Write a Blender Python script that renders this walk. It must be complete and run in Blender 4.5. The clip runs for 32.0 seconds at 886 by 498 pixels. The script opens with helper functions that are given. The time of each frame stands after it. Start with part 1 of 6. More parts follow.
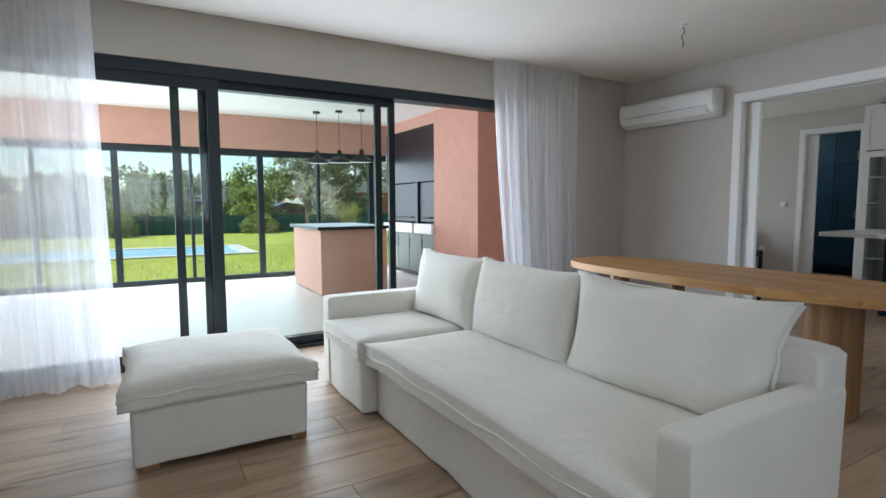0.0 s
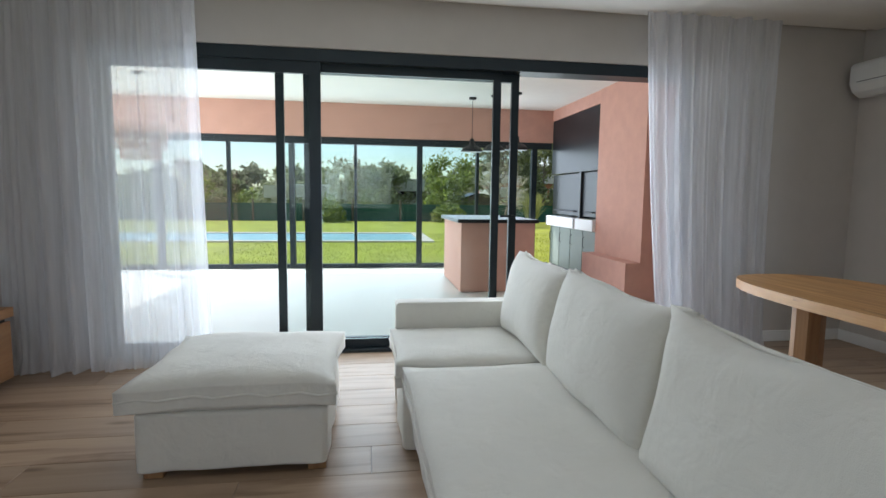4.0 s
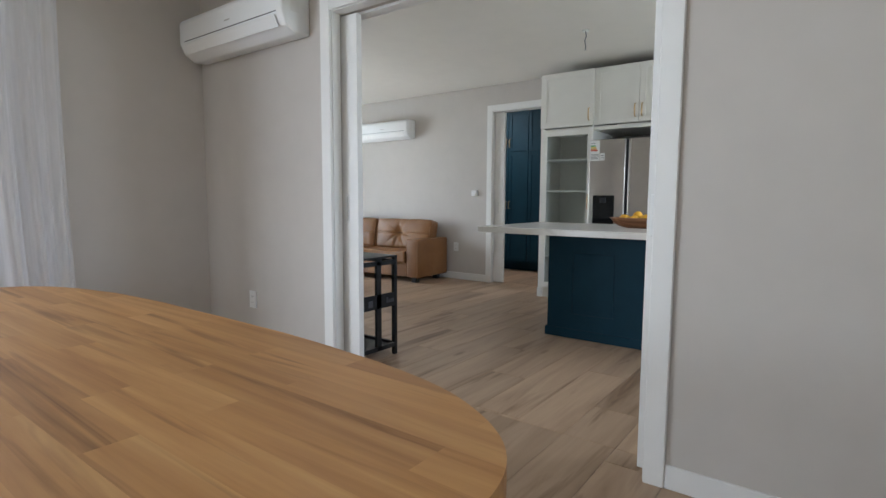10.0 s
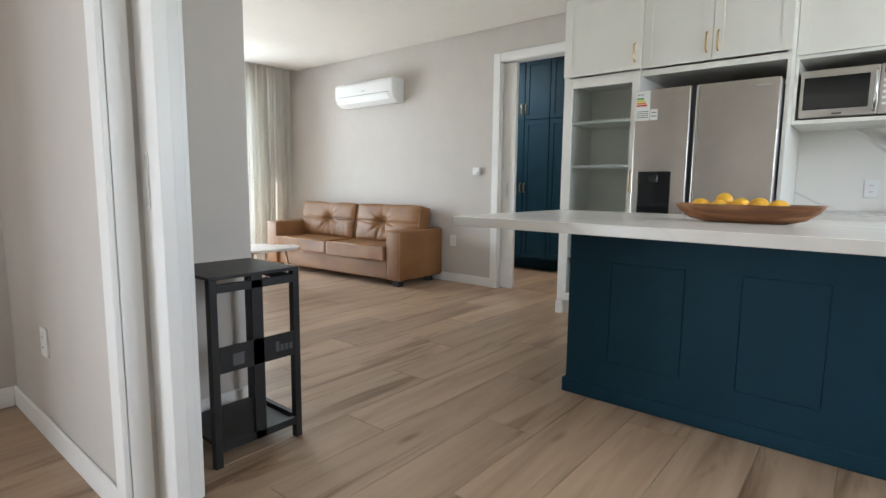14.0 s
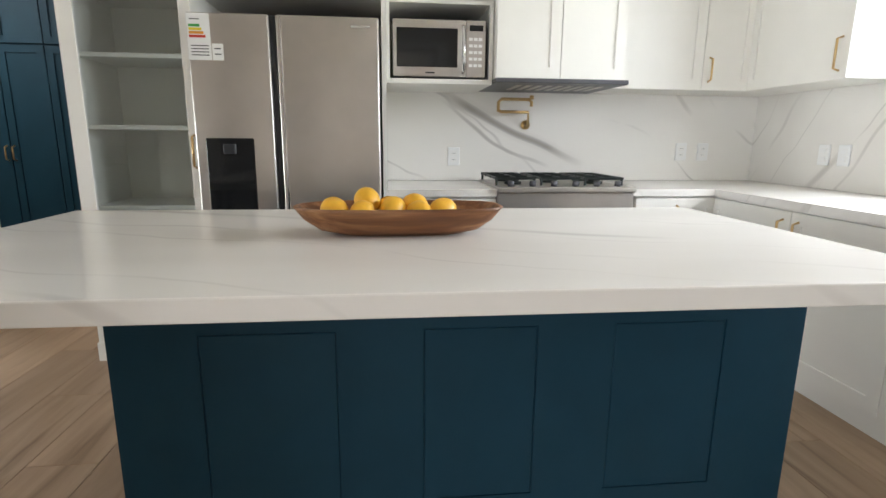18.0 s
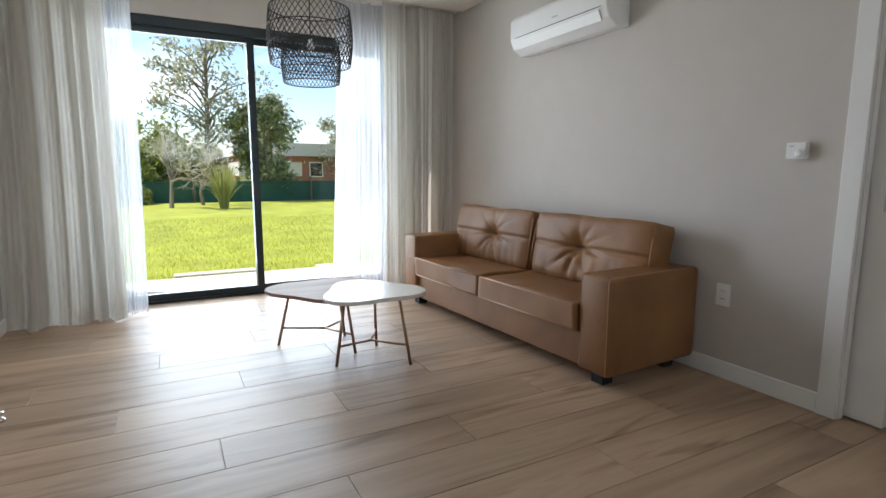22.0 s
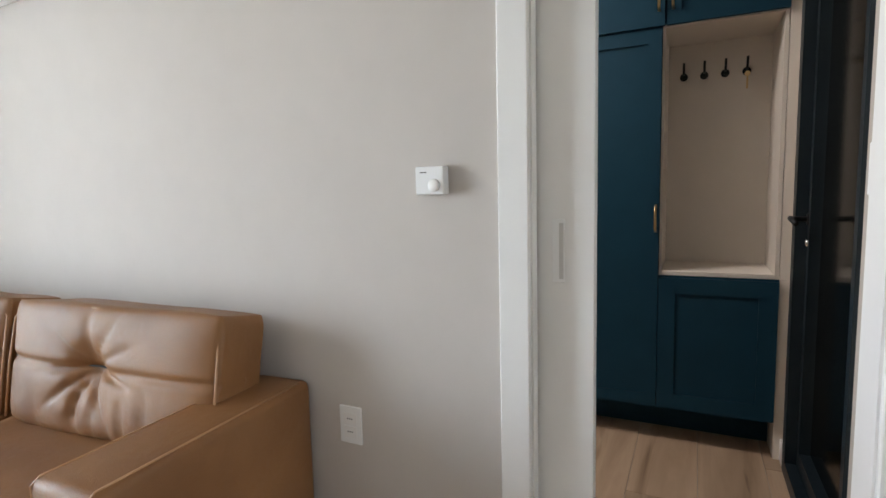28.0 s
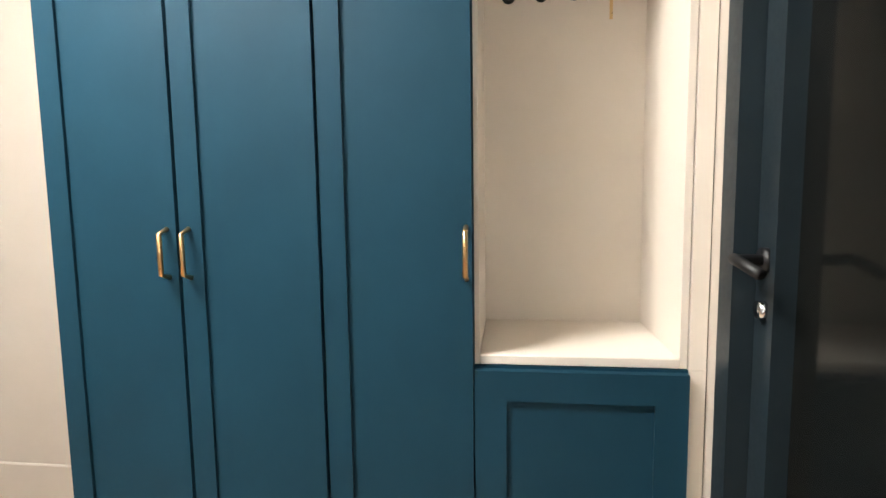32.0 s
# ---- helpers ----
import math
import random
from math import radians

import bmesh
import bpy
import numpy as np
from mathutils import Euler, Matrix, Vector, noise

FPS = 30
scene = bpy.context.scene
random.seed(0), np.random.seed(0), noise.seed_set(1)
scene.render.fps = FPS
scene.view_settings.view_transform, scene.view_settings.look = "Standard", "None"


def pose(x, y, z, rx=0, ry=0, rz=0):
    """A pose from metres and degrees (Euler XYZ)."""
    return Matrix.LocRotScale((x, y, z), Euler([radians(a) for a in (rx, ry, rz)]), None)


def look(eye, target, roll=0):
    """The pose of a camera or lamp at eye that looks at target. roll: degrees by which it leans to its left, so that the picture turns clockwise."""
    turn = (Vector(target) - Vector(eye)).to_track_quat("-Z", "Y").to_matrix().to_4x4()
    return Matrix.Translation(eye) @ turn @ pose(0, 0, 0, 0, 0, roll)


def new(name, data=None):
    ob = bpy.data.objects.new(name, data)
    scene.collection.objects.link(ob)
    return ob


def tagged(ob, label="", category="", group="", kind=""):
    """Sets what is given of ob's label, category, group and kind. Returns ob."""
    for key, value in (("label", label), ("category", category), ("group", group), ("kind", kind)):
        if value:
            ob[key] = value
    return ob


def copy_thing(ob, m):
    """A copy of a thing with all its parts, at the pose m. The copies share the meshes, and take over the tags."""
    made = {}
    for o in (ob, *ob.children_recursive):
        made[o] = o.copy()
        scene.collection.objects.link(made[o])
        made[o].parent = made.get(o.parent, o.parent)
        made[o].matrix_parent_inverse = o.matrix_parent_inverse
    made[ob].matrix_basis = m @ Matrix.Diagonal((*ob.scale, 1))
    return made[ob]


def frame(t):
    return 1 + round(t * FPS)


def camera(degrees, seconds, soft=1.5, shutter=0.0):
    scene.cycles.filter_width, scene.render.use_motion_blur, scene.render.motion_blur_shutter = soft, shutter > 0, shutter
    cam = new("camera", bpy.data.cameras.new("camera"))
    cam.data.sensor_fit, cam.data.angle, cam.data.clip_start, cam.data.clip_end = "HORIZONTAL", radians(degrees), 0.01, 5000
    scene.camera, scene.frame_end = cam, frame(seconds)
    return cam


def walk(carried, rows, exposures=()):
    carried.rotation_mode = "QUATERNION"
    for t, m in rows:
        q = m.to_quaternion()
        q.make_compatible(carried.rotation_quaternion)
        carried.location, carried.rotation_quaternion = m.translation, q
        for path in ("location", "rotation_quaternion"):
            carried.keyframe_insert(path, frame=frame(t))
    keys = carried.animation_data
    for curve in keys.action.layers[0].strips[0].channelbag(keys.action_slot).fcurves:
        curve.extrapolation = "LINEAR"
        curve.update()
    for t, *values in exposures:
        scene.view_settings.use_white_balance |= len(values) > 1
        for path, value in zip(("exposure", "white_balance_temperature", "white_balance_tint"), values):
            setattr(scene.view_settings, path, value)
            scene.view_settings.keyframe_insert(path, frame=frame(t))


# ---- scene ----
cam = camera(80.6, 32.0)
PATH = [
    (0, (-5.017, -3.041, 1.211), (-4.020, -1.315, 1.043), -0.2),
    (0.5, (-4.908, -2.942, 1.197), (-4.164, -1.092, 1.036), 0.0),
    (1, (-4.829, -2.829, 1.211), (-4.365, -0.891, 1.038), 0.0),
    (1.5, (-4.760, -2.777, 1.208), (-4.620, -0.790, 1.025), 0.1),
    (2, (-4.621, -2.762, 1.191), (-4.773, -0.777, 0.996), -0.0),
    (2.5, (-4.548, -2.738, 1.213), (-4.696, -0.757, 0.979), 0.3),
    (4.5, (-3.946, -2.616, 1.220), (-3.361, -0.712, 1.044), 0.2),
    (5, (-3.780, -2.596, 1.234), (-2.870, -0.821, 1.105), -0.7),
    (5.5, (-3.677, -2.604, 1.218), (-2.527, -0.971, 1.113), -1.1),
    (6, (-3.530, -2.624, 1.210), (-2.280, -1.067, 1.104), -1.2),
    (6.5, (-3.371, -2.661, 1.205), (-2.059, -1.155, 1.099), -1.2),
    (7, (-3.182, -2.622, 1.194), (-1.824, -1.158, 1.093), -1.1),
    (7.5, (-3.006, -2.576, 1.210), (-1.582, -1.174, 1.122), -1.1),
    (8, (-2.828, -2.598, 1.178), (-1.349, -1.253, 1.104), -1.1),
    (8.5, (-2.663, -2.588, 1.194), (-1.136, -1.302, 1.085), -0.5),
    (9, (-2.472, -2.510, 1.157), (-0.910, -1.270, 1.015), -0.1),
    (9.5, (-2.304, -2.453, 1.138), (-0.715, -1.250, 0.963), 0.1),
    (10, (-2.085, -2.438, 1.117), (-0.489, -1.247, 0.928), 0.3),
    (10.5, (-1.882, -2.409, 1.087), (-0.301, -1.200, 0.890), 0.3),
    (11, (-1.674, -2.315, 1.069), (-0.099, -1.098, 0.873), 0.3),
    (11.5, (-1.494, -2.247, 1.050), (0.074, -1.021, 0.855), 0.3),
    (12, (-1.262, -2.171, 1.050), (0.259, -0.888, 0.846), 0.5),
    (12.5, (-1.068, -2.080, 1.030), (0.415, -0.754, 0.821), 0.3),
    (13, (-0.883, -1.954, 1.045), (0.602, -0.632, 0.827), 0.4),
    (13.5, (-0.714, -1.849, 1.047), (0.784, -0.542, 0.821), 0.5),
    (15.5, (-0.047, -1.482, 1.080), (1.665, -0.492, 0.780), 0.8),
    (16, (0.118, -1.455, 1.087), (1.909, -0.624, 0.768), 0.6),
    (16.5, (0.272, -1.491, 1.142), (2.161, -0.944, 0.776), -0.2),
    (17, (0.307, -1.405, 1.156), (2.265, -1.266, 0.773), -0.3),
    (17.5, (0.417, -1.318, 1.158), (2.370, -1.458, 0.751), -0.2),
    (18, (0.612, -1.254, 1.171), (2.558, -1.464, 0.760), 0.5),
    (18.5, (0.711, -1.202, 1.213), (2.661, -1.304, 0.774), 0.7),
    (19, (0.831, -1.080, 1.250), (2.777, -0.956, 0.797), 0.0),
    (19.5, (0.984, -0.912, 1.209), (2.879, -0.423, 0.784), -0.1),
    (20, (1.171, -0.799, 1.168), (2.884, 0.170, 0.800), 0.1),
    (20.5, (1.234, -0.585, 1.128), (2.711, 0.724, 0.803), 0.3),
    (21, (1.238, -0.328, 1.136), (2.541, 1.155, 0.814), -0.1),
    (21.5, (1.263, -0.136, 1.092), (2.408, 1.476, 0.790), -0.3),
    (22, (1.305, 0.098, 1.097), (2.233, 1.846, 0.810), 0.1),
    (22.5, (1.317, 0.309, 1.037), (1.935, 2.195, 0.789), 0.7),
    (23, (1.295, 0.528, 1.029), (1.563, 2.491, 0.760), 0.9),
    (23.5, (1.290, 0.700, 1.021), (1.328, 2.676, 0.710), 0.7),
    (24, (1.412, 0.866, 1.028), (1.393, 2.840, 0.706), 0.4),
    (24.5, (1.514, 0.981, 1.044), (1.541, 2.958, 0.742), 0.7),
    (26.5, (2.129, 1.068, 1.141), (3.243, 2.713, 0.908), -2.4),
    (27, (2.285, 1.066, 1.179), (3.761, 2.395, 0.950), -1.7),
    (27.5, (2.491, 0.943, 1.180), (4.154, 2.036, 0.977), -1.5),
    (28, (2.630, 0.858, 1.165), (4.423, 1.720, 0.957), -1.4),
    (28.5, (2.801, 0.867, 1.172), (4.655, 1.582, 0.948), -1.2),
    (29, (2.971, 0.821, 1.172), (4.865, 1.417, 0.932), -0.6),
    (29.5, (3.134, 0.820, 1.171), (5.084, 1.210, 0.963), -2.0),
    (30, (3.348, 0.842, 1.138), (5.332, 1.007, 0.950), 0.1),
    (30.5, (3.469, 0.838, 1.154), (5.457, 0.927, 0.953), -0.6),
    (31, (3.684, 0.867, 1.159), (5.673, 0.915, 0.956), 0.2),
    (31.5, (3.848, 0.887, 1.167), (5.834, 1.008, 0.957), -0.6),
    (32, (4.000, 0.922, 1.158), (5.975, 1.163, 0.961), -0.8),
]
EXPOSURES = [  # seconds, stops, kelvin, tint
    (0, 0.97, 6100, 11), (2, 0.70, 6250, 11), (5, 0.72, 6150, 11), (6, 1.05, 6180, 12), (7, 1.5, 6200, 12), (9, 1.80, 6200, 12), (10, 1.65, 6200, 12), (11, 1.85, 6200, 12), (12, 2.05, 6300, 12),
    (13, 2.08, 6400, 12), (16, 2.08, 6700, 14), (18, 2.22, 6900, 15), (20, 1.85, 6200, 12), (21, 1.35, 5900, 13), (22, 1.25, 6450, 14), (23, 0.92, 7000, 10), (24, 0.75, 6800, 13),
    (26, 0.78, 6800, 12), (27, 1.08, 6950, 10), (28, 2.1, 6500, 14), (29, 2.05, 6350, 13), (30, 2.05, 6600, 14), (31, 3.0, 6900, 12), (32, 4.0, 6500, 9),
]
walk(cam, [(t, look(eye, target, roll)) for t, eye, target, roll in PATH], EXPOSURES)

# ---- world, sun, window lamps, added hall lamp ----
SUN_AZ, SUN_EL = 153.0, 50.0   # azimuth counted from +x towards +y
world = bpy.data.worlds.new("sky")
scene.world = world
world.use_nodes = True
wn = world.node_tree.nodes
wl = world.node_tree.links
sky = wn.new("ShaderNodeTexSky")
sky.sky_type = "NISHITA"
sky.sun_disc = False
sky.sun_elevation = radians(SUN_EL)
sky.sun_rotation = radians(90 - SUN_AZ)
sky.air_density, sky.dust_density, sky.ozone_density = 1.0, 0.6, 1.5
wn["Background"].inputs["Strength"].default_value = 0.105
# thin broken clouds over the whole sky
sky_tc, sky_map, cloud_tex, cloud_ramp, cloud_mix = (wn.new(k) for k in ("ShaderNodeTexCoord", "ShaderNodeMapping", "ShaderNodeTexNoise", "ShaderNodeValToRGB", "ShaderNodeMix"))
sky_map.inputs["Scale"].default_value = (1.0, 1.0, 3.2)
cloud_tex.inputs["Scale"].default_value, cloud_tex.inputs["Detail"].default_value = 3.4, 6.0
cloud_ramp.color_ramp.elements[0].position, cloud_ramp.color_ramp.elements[1].position = 0.52, 0.74
cloud_mix.data_type = "RGBA"
cloud_mix.inputs["B"].default_value = (6.5, 6.6, 6.8, 1)
wl.new(sky_tc.outputs["Generated"], sky_map.inputs["Vector"])
wl.new(sky_map.outputs["Vector"], cloud_tex.inputs["Vector"])
wl.new(cloud_tex.outputs["Fac"], cloud_ramp.inputs["Fac"])
wl.new(cloud_ramp.outputs["Color"], cloud_mix.inputs["Factor"])
wl.new(sky.outputs[0], cloud_mix.inputs["A"])
wl.new(cloud_mix.outputs["Result"], wn["Background"].inputs["Color"])

sun_data = bpy.data.lights.new("sun", "SUN")
sun_data.energy, sun_data.angle, sun_data.color = 3.6, radians(0.53), (1.0, 0.95, 0.88)
sun = new("sun", sun_data)
sd = Vector((math.cos(radians(SUN_AZ)) * math.cos(radians(SUN_EL)), math.sin(radians(SUN_AZ)) * math.cos(radians(SUN_EL)), math.sin(radians(SUN_EL))))
sun.matrix_world = look(tuple(sd * 60), (0, 0, 0))


def area_lamp(name, eye, target, w, h, watts, color=(0.80, 0.905, 1.0)):
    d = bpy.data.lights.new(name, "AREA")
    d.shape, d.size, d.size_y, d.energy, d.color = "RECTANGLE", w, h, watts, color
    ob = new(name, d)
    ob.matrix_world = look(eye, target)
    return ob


area_lamp("daylight_gallery_window", (-3.62, 1.315, 1.1), (-3.62, 0, 1.05), 3.3, 2.05, 34)
area_lamp("daylight_gallery_side", (-8.55, 3.9, 1.3), (0, 3.9, 1.2), 4.4, 2.4, 85)
area_lamp("daylight_gallery_glazing", (-4.6, 6.08, 1.05), (-4.6, 0, 1.0), 7.2, 1.9, 70)
area_lamp("daylight_garden_window", (2.0, 5.7, 1.25), (2.0, 0, 1.5), 3.0, 2.2, 76)
area_lamp("daylight_kitchen_window", (2.1, -4.3, 1.9), (2.1, -1.5, 0.7), 1.7, 1.1, 30)
area_lamp("daylight_south_window", (-4.6, -4.72, 1.55), (-4.6, 0, 1.0), 2.0, 1.25, 11)
# Made-up lamp that brightens the hall wardrobe; no roof window is known there.
area_lamp("daylight_hall_skylight", (4.40, 2.15, 2.70), (4.75, 1.65, 1.1), 0.5, 0.8, 9, (0.97, 0.95, 0.92))

# ---- materials ----
def nodes_of(name):
    m = bpy.data.materials.new(name)
    m.use_nodes = True
    return m, m.node_tree.nodes, m.node_tree.links, m.node_tree.nodes["Principled BSDF"]


def coords(n, l, scale=(1, 1, 1), rot=(0, 0, 0)):
    tc, mp = n.new("ShaderNodeTexCoord"), n.new("ShaderNodeMapping")
    mp.inputs["Scale"].default_value = scale
    mp.inputs["Rotation"].default_value = rot
    l.new(tc.outputs["Object"], mp.inputs["Vector"])
    return mp.outputs["Vector"]


def noise_tex(n, l, vec, scale, detail=3.0, rough=0.55, distort=0.0):
    t = n.new("ShaderNodeTexNoise")
    t.inputs["Scale"].default_value, t.inputs["Detail"].default_value = scale, detail
    t.inputs["Roughness"].default_value, t.inputs["Distortion"].default_value = rough, distort
    l.new(vec, t.inputs["Vector"])
    return t.outputs["Fac"]


def ramp(n, l, fac, stops):
    r = n.new("ShaderNodeValToRGB")
    el = r.color_ramp.elements
    while len(el) < len(stops):
        el.new(0.5)
    for e, (p, c) in zip(el, stops):
        e.position, e.color = p, (*c, 1)
    l.new(fac, r.inputs["Fac"])
    return r.outputs["Color"]


def bump(n, l, p, height, strength, dist=0.002):
    b = n.new("ShaderNodeBump")
    b.inputs["Strength"].default_value, b.inputs["Distance"].default_value = strength, dist
    l.new(height, b.inputs["Height"])
    l.new(b.outputs["Normal"], p.inputs["Normal"])


def mix(n, l, fac, a, b, mode="MIX"):
    m = n.new("ShaderNodeMix")
    m.data_type, m.blend_type = "RGBA", mode
    for sock, v in ((m.inputs["Factor"], fac), (m.inputs["A"], a), (m.inputs["B"], b)):
        if isinstance(v, (int, float)):
            sock.default_value = v
        elif isinstance(v, tuple):
            sock.default_value = (*v, 1)
        else:
            l.new(v, sock)
    return m.outputs["Result"]


def plain(name, color, rough=0.6, metal=0.0, vary=0.06, scale=6.0, grain=80.0, relief=0.15, coat=0.0, spec=0.5):
    """Paint, metal, plaster: one colour with a soft drift, fine grain and slight relief."""
    m, n, l, p = nodes_of(name)
    v = coords(n, l)
    a = noise_tex(n, l, v, scale, 3)
    dark = tuple(c * (1 - vary) for c in color)
    light = tuple(min(1, c * (1 + vary)) for c in color)
    l.new(ramp(n, l, a, [(0.3, dark), (0.7, light)]), p.inputs["Base Color"])
    g = noise_tex(n, l, v, grain, 2)
    r = n.new("ShaderNodeMapRange")
    r.inputs["To Min"].default_value, r.inputs["To Max"].default_value = max(0.02, rough - 0.07), min(1, rough + 0.07)
    l.new(g, r.inputs["Value"])
    l.new(r.outputs["Result"], p.inputs["Roughness"])
    p.inputs["Metallic"].default_value = metal
    p.inputs["Coat Weight"].default_value = coat
    p.inputs["Specular IOR Level"].default_value = spec
    if relief:
        bump(n, l, p, g, relief, 0.001)
    return m


def wood(name, stops, axis="X", rough=0.5, scale=1.0, streak=14.0, relief=0.25, rand=0.0, knots=False, stave=0.0):
    """Long grain along one axis, wide drift, dark streaks and knots; stave: the width across x of glued lengths along y."""
    m, n, l, p = nodes_of(name)
    k = {"X": (0.7, streak, streak), "Y": (streak, 0.7, streak), "Z": (streak, streak, 0.7)}[axis]
    info = n.new("ShaderNodeObjectInfo")
    tc, mp = n.new("ShaderNodeTexCoord"), n.new("ShaderNodeMapping")
    mp.inputs["Scale"].default_value = tuple(c * scale for c in k)
    off = n.new("ShaderNodeVectorMath")
    off.operation = "SCALE"
    off.inputs[0].default_value = (37.0, 91.0, 53.0)
    l.new(info.outputs["Random"], off.inputs["Scale"])
    add = n.new("ShaderNodeVectorMath")
    l.new(tc.outputs["Object"], add.inputs[0])
    l.new(off.outputs["Vector"], add.inputs[1])
    l.new(add.outputs["Vector"], mp.inputs["Vector"])
    if stave:
        cells = n.new("ShaderNodeTexBrick")
        cells.offset, cells.offset_frequency, cells.squash = 0.37, 2, 1.0
        cells.inputs["Scale"].default_value = 1.0
        cells.inputs["Color1"].default_value, cells.inputs["Color2"].default_value = (0, 0, 0, 1), (1, 1, 1, 1)
        cells.inputs["Mortar"].default_value = (0.5, 0.5, 0.5, 1)
        cells.inputs["Mortar Size"].default_value, cells.inputs["Bias"].default_value = 0.0, 0.0
        cells.inputs["Brick Width"].default_value, cells.inputs["Row Height"].default_value = stave * 7.5, stave
        turn = n.new("ShaderNodeMapping")
        turn.inputs["Rotation"].default_value = (0, 0, radians(90))
        l.new(add.outputs["Vector"], turn.inputs["Vector"])
        l.new(turn.outputs["Vector"], cells.inputs["Vector"])
        slip = n.new("ShaderNodeVectorMath")
        slip.operation = "MULTIPLY_ADD"
        slip.inputs[1].default_value = (23.0, 11.0, 17.0)
        l.new(cells.outputs["Color"], slip.inputs[0])
        l.new(mp.outputs["Vector"], slip.inputs[2])
        v = slip.outputs["Vector"]
    else:
        v = mp.outputs["Vector"]
    a = noise_tex(n, l, v, 1.0, 5, 0.6, 0.6)
    fine = noise_tex(n, l, v, 5.0, 3, 0.6)
    col = ramp(n, l, a, stops)
    col = mix(n, l, 0.35, col, ramp(n, l, fine, [(0.3, stops[0][1]), (0.7, stops[-1][1])]), "SOFT_LIGHT")
    if knots:
        kv = n.new("ShaderNodeMapping")
        kv.inputs["Scale"].default_value = (0.9, 3.2, 1.0)
        l.new(add.outputs["Vector"], kv.inputs["Vector"])
        vo = n.new("ShaderNodeTexVoronoi")
        vo.inputs["Scale"].default_value = 1.0
        l.new(kv.outputs["Vector"], vo.inputs["Vector"])
        spot = ramp(n, l, vo.outputs["Distance"], [(0.0, (0.28, 0.22, 0.17)), (0.035, (0.5, 0.44, 0.38)), (0.085, (1, 1, 1))])
        col = mix(n, l, 0.85, col, spot, "MULTIPLY")
        dash = noise_tex(n, l, v, 1.1, 4, 0.55, 0.9)
        col = mix(n, l, 0.8, col, ramp(n, l, dash, [(0.30, (0.40, 0.32, 0.25)), (0.43, (1, 1, 1))]), "MULTIPLY")
    if stave:
        col = mix(n, l, 0.45, col, ramp(n, l, cells.outputs["Color"], [(0.0, (0.74, 0.68, 0.60)), (0.5, (0.97, 0.95, 0.92)), (1.0, (1.12, 1.10, 1.06))]), "MULTIPLY")
    if rand:
        hue = n.new("ShaderNodeHueSaturation")
        mr = n.new("ShaderNodeMapRange")
        mr.inputs["To Min"].default_value, mr.inputs["To Max"].default_value = 1 - rand, 1 + rand
        l.new(info.outputs["Random"], mr.inputs["Value"])
        l.new(mr.outputs["Result"], hue.inputs["Value"])
        l.new(col, hue.inputs["Color"])
        col = hue.outputs["Color"]
    l.new(col, p.inputs["Base Color"])
    p.inputs["Roughness"].default_value = rough
    bump(n, l, p, fine, relief, 0.001)
    return m


def cloth(name, color, weave=500.0, rough=0.9, sheen=0.3):
    m, n, l, p = nodes_of(name)
    v = coords(n, l)
    a = noise_tex(n, l, v, 3.0, 3)
    dark = tuple(c * 0.94 for c in color)
    l.new(ramp(n, l, a, [(0.3, dark), (0.7, color)]), p.inputs["Base Color"])
    p.inputs["Roughness"].default_value = rough
    p.inputs["Sheen Weight"].default_value = sheen
    w = noise_tex(n, l, v, weave, 1)
    folds = noise_tex(n, l, v, 9.0, 3, 0.6, 0.4)
    h = n.new("ShaderNodeMath")
    h.operation = "MULTIPLY_ADD"
    h.inputs[1].default_value = 8.0
    l.new(folds, h.inputs[0])
    l.new(w, h.inputs[2])
    bump(n, l, p, h.outputs[0], 0.3, 0.006)
    return m


def sheer(name, color, see, weave=260.0):
    """Thin voile: part see-through, part light-scattering, thicker where the threads bunch."""
    m, n, l, p = nodes_of(name)
    tr, tl, df, ms, ms2 = (n.new(k) for k in ("ShaderNodeBsdfTransparent", "ShaderNodeBsdfTranslucent", "ShaderNodeBsdfDiffuse", "ShaderNodeMixShader", "ShaderNodeMixShader"))
    tl.inputs["Color"].default_value = df.inputs["Color"].default_value = (*color, 1)
    ms.inputs[0].default_value = 0.55
    l.new(tl.outputs[0], ms.inputs[1])
    l.new(df.outputs[0], ms.inputs[2])
    v = coords(n, l, (18, 18, 1.2))
    a = noise_tex(n, l, v, 1.0, 3)
    mr = n.new("ShaderNodeMapRange")
    mr.inputs["From Min"].default_value, mr.inputs["From Max"].default_value = 0.3, 0.7
    mr.inputs["To Min"].default_value, mr.inputs["To Max"].default_value = 1 - see - 0.08, 1 - see + 0.08
    l.new(a, mr.inputs["Value"])
    l.new(mr.outputs["Result"], ms2.inputs[0])
    l.new(tr.outputs[0], ms2.inputs[1])
    l.new(ms.outputs[0], ms2.inputs[2])
    l.new(ms2.outputs[0], n["Material Output"].inputs["Surface"])
    return m


def glass(name, tint=(0.96, 0.99, 0.98), ior=1.45):
    """Thin pane: clear, with a faint mirror on top."""
    m, n, l, p = nodes_of(name)
    tr, gl, ms, fr = (n.new(k) for k in ("ShaderNodeBsdfTransparent", "ShaderNodeBsdfGlossy", "ShaderNodeMixShader", "ShaderNodeFresnel"))
    tr.inputs["Color"].default_value = (*tint, 1)
    gl.inputs["Roughness"].default_value = 0.01
    fr.inputs["IOR"].default_value = ior
    l.new(fr.outputs[0], ms.inputs[0])
    l.new(tr.outputs[0], ms.inputs[1])
    l.new(gl.outputs[0], ms.inputs[2])
    l.new(ms.outputs[0], n["Material Output"].inputs["Surface"])
    return m


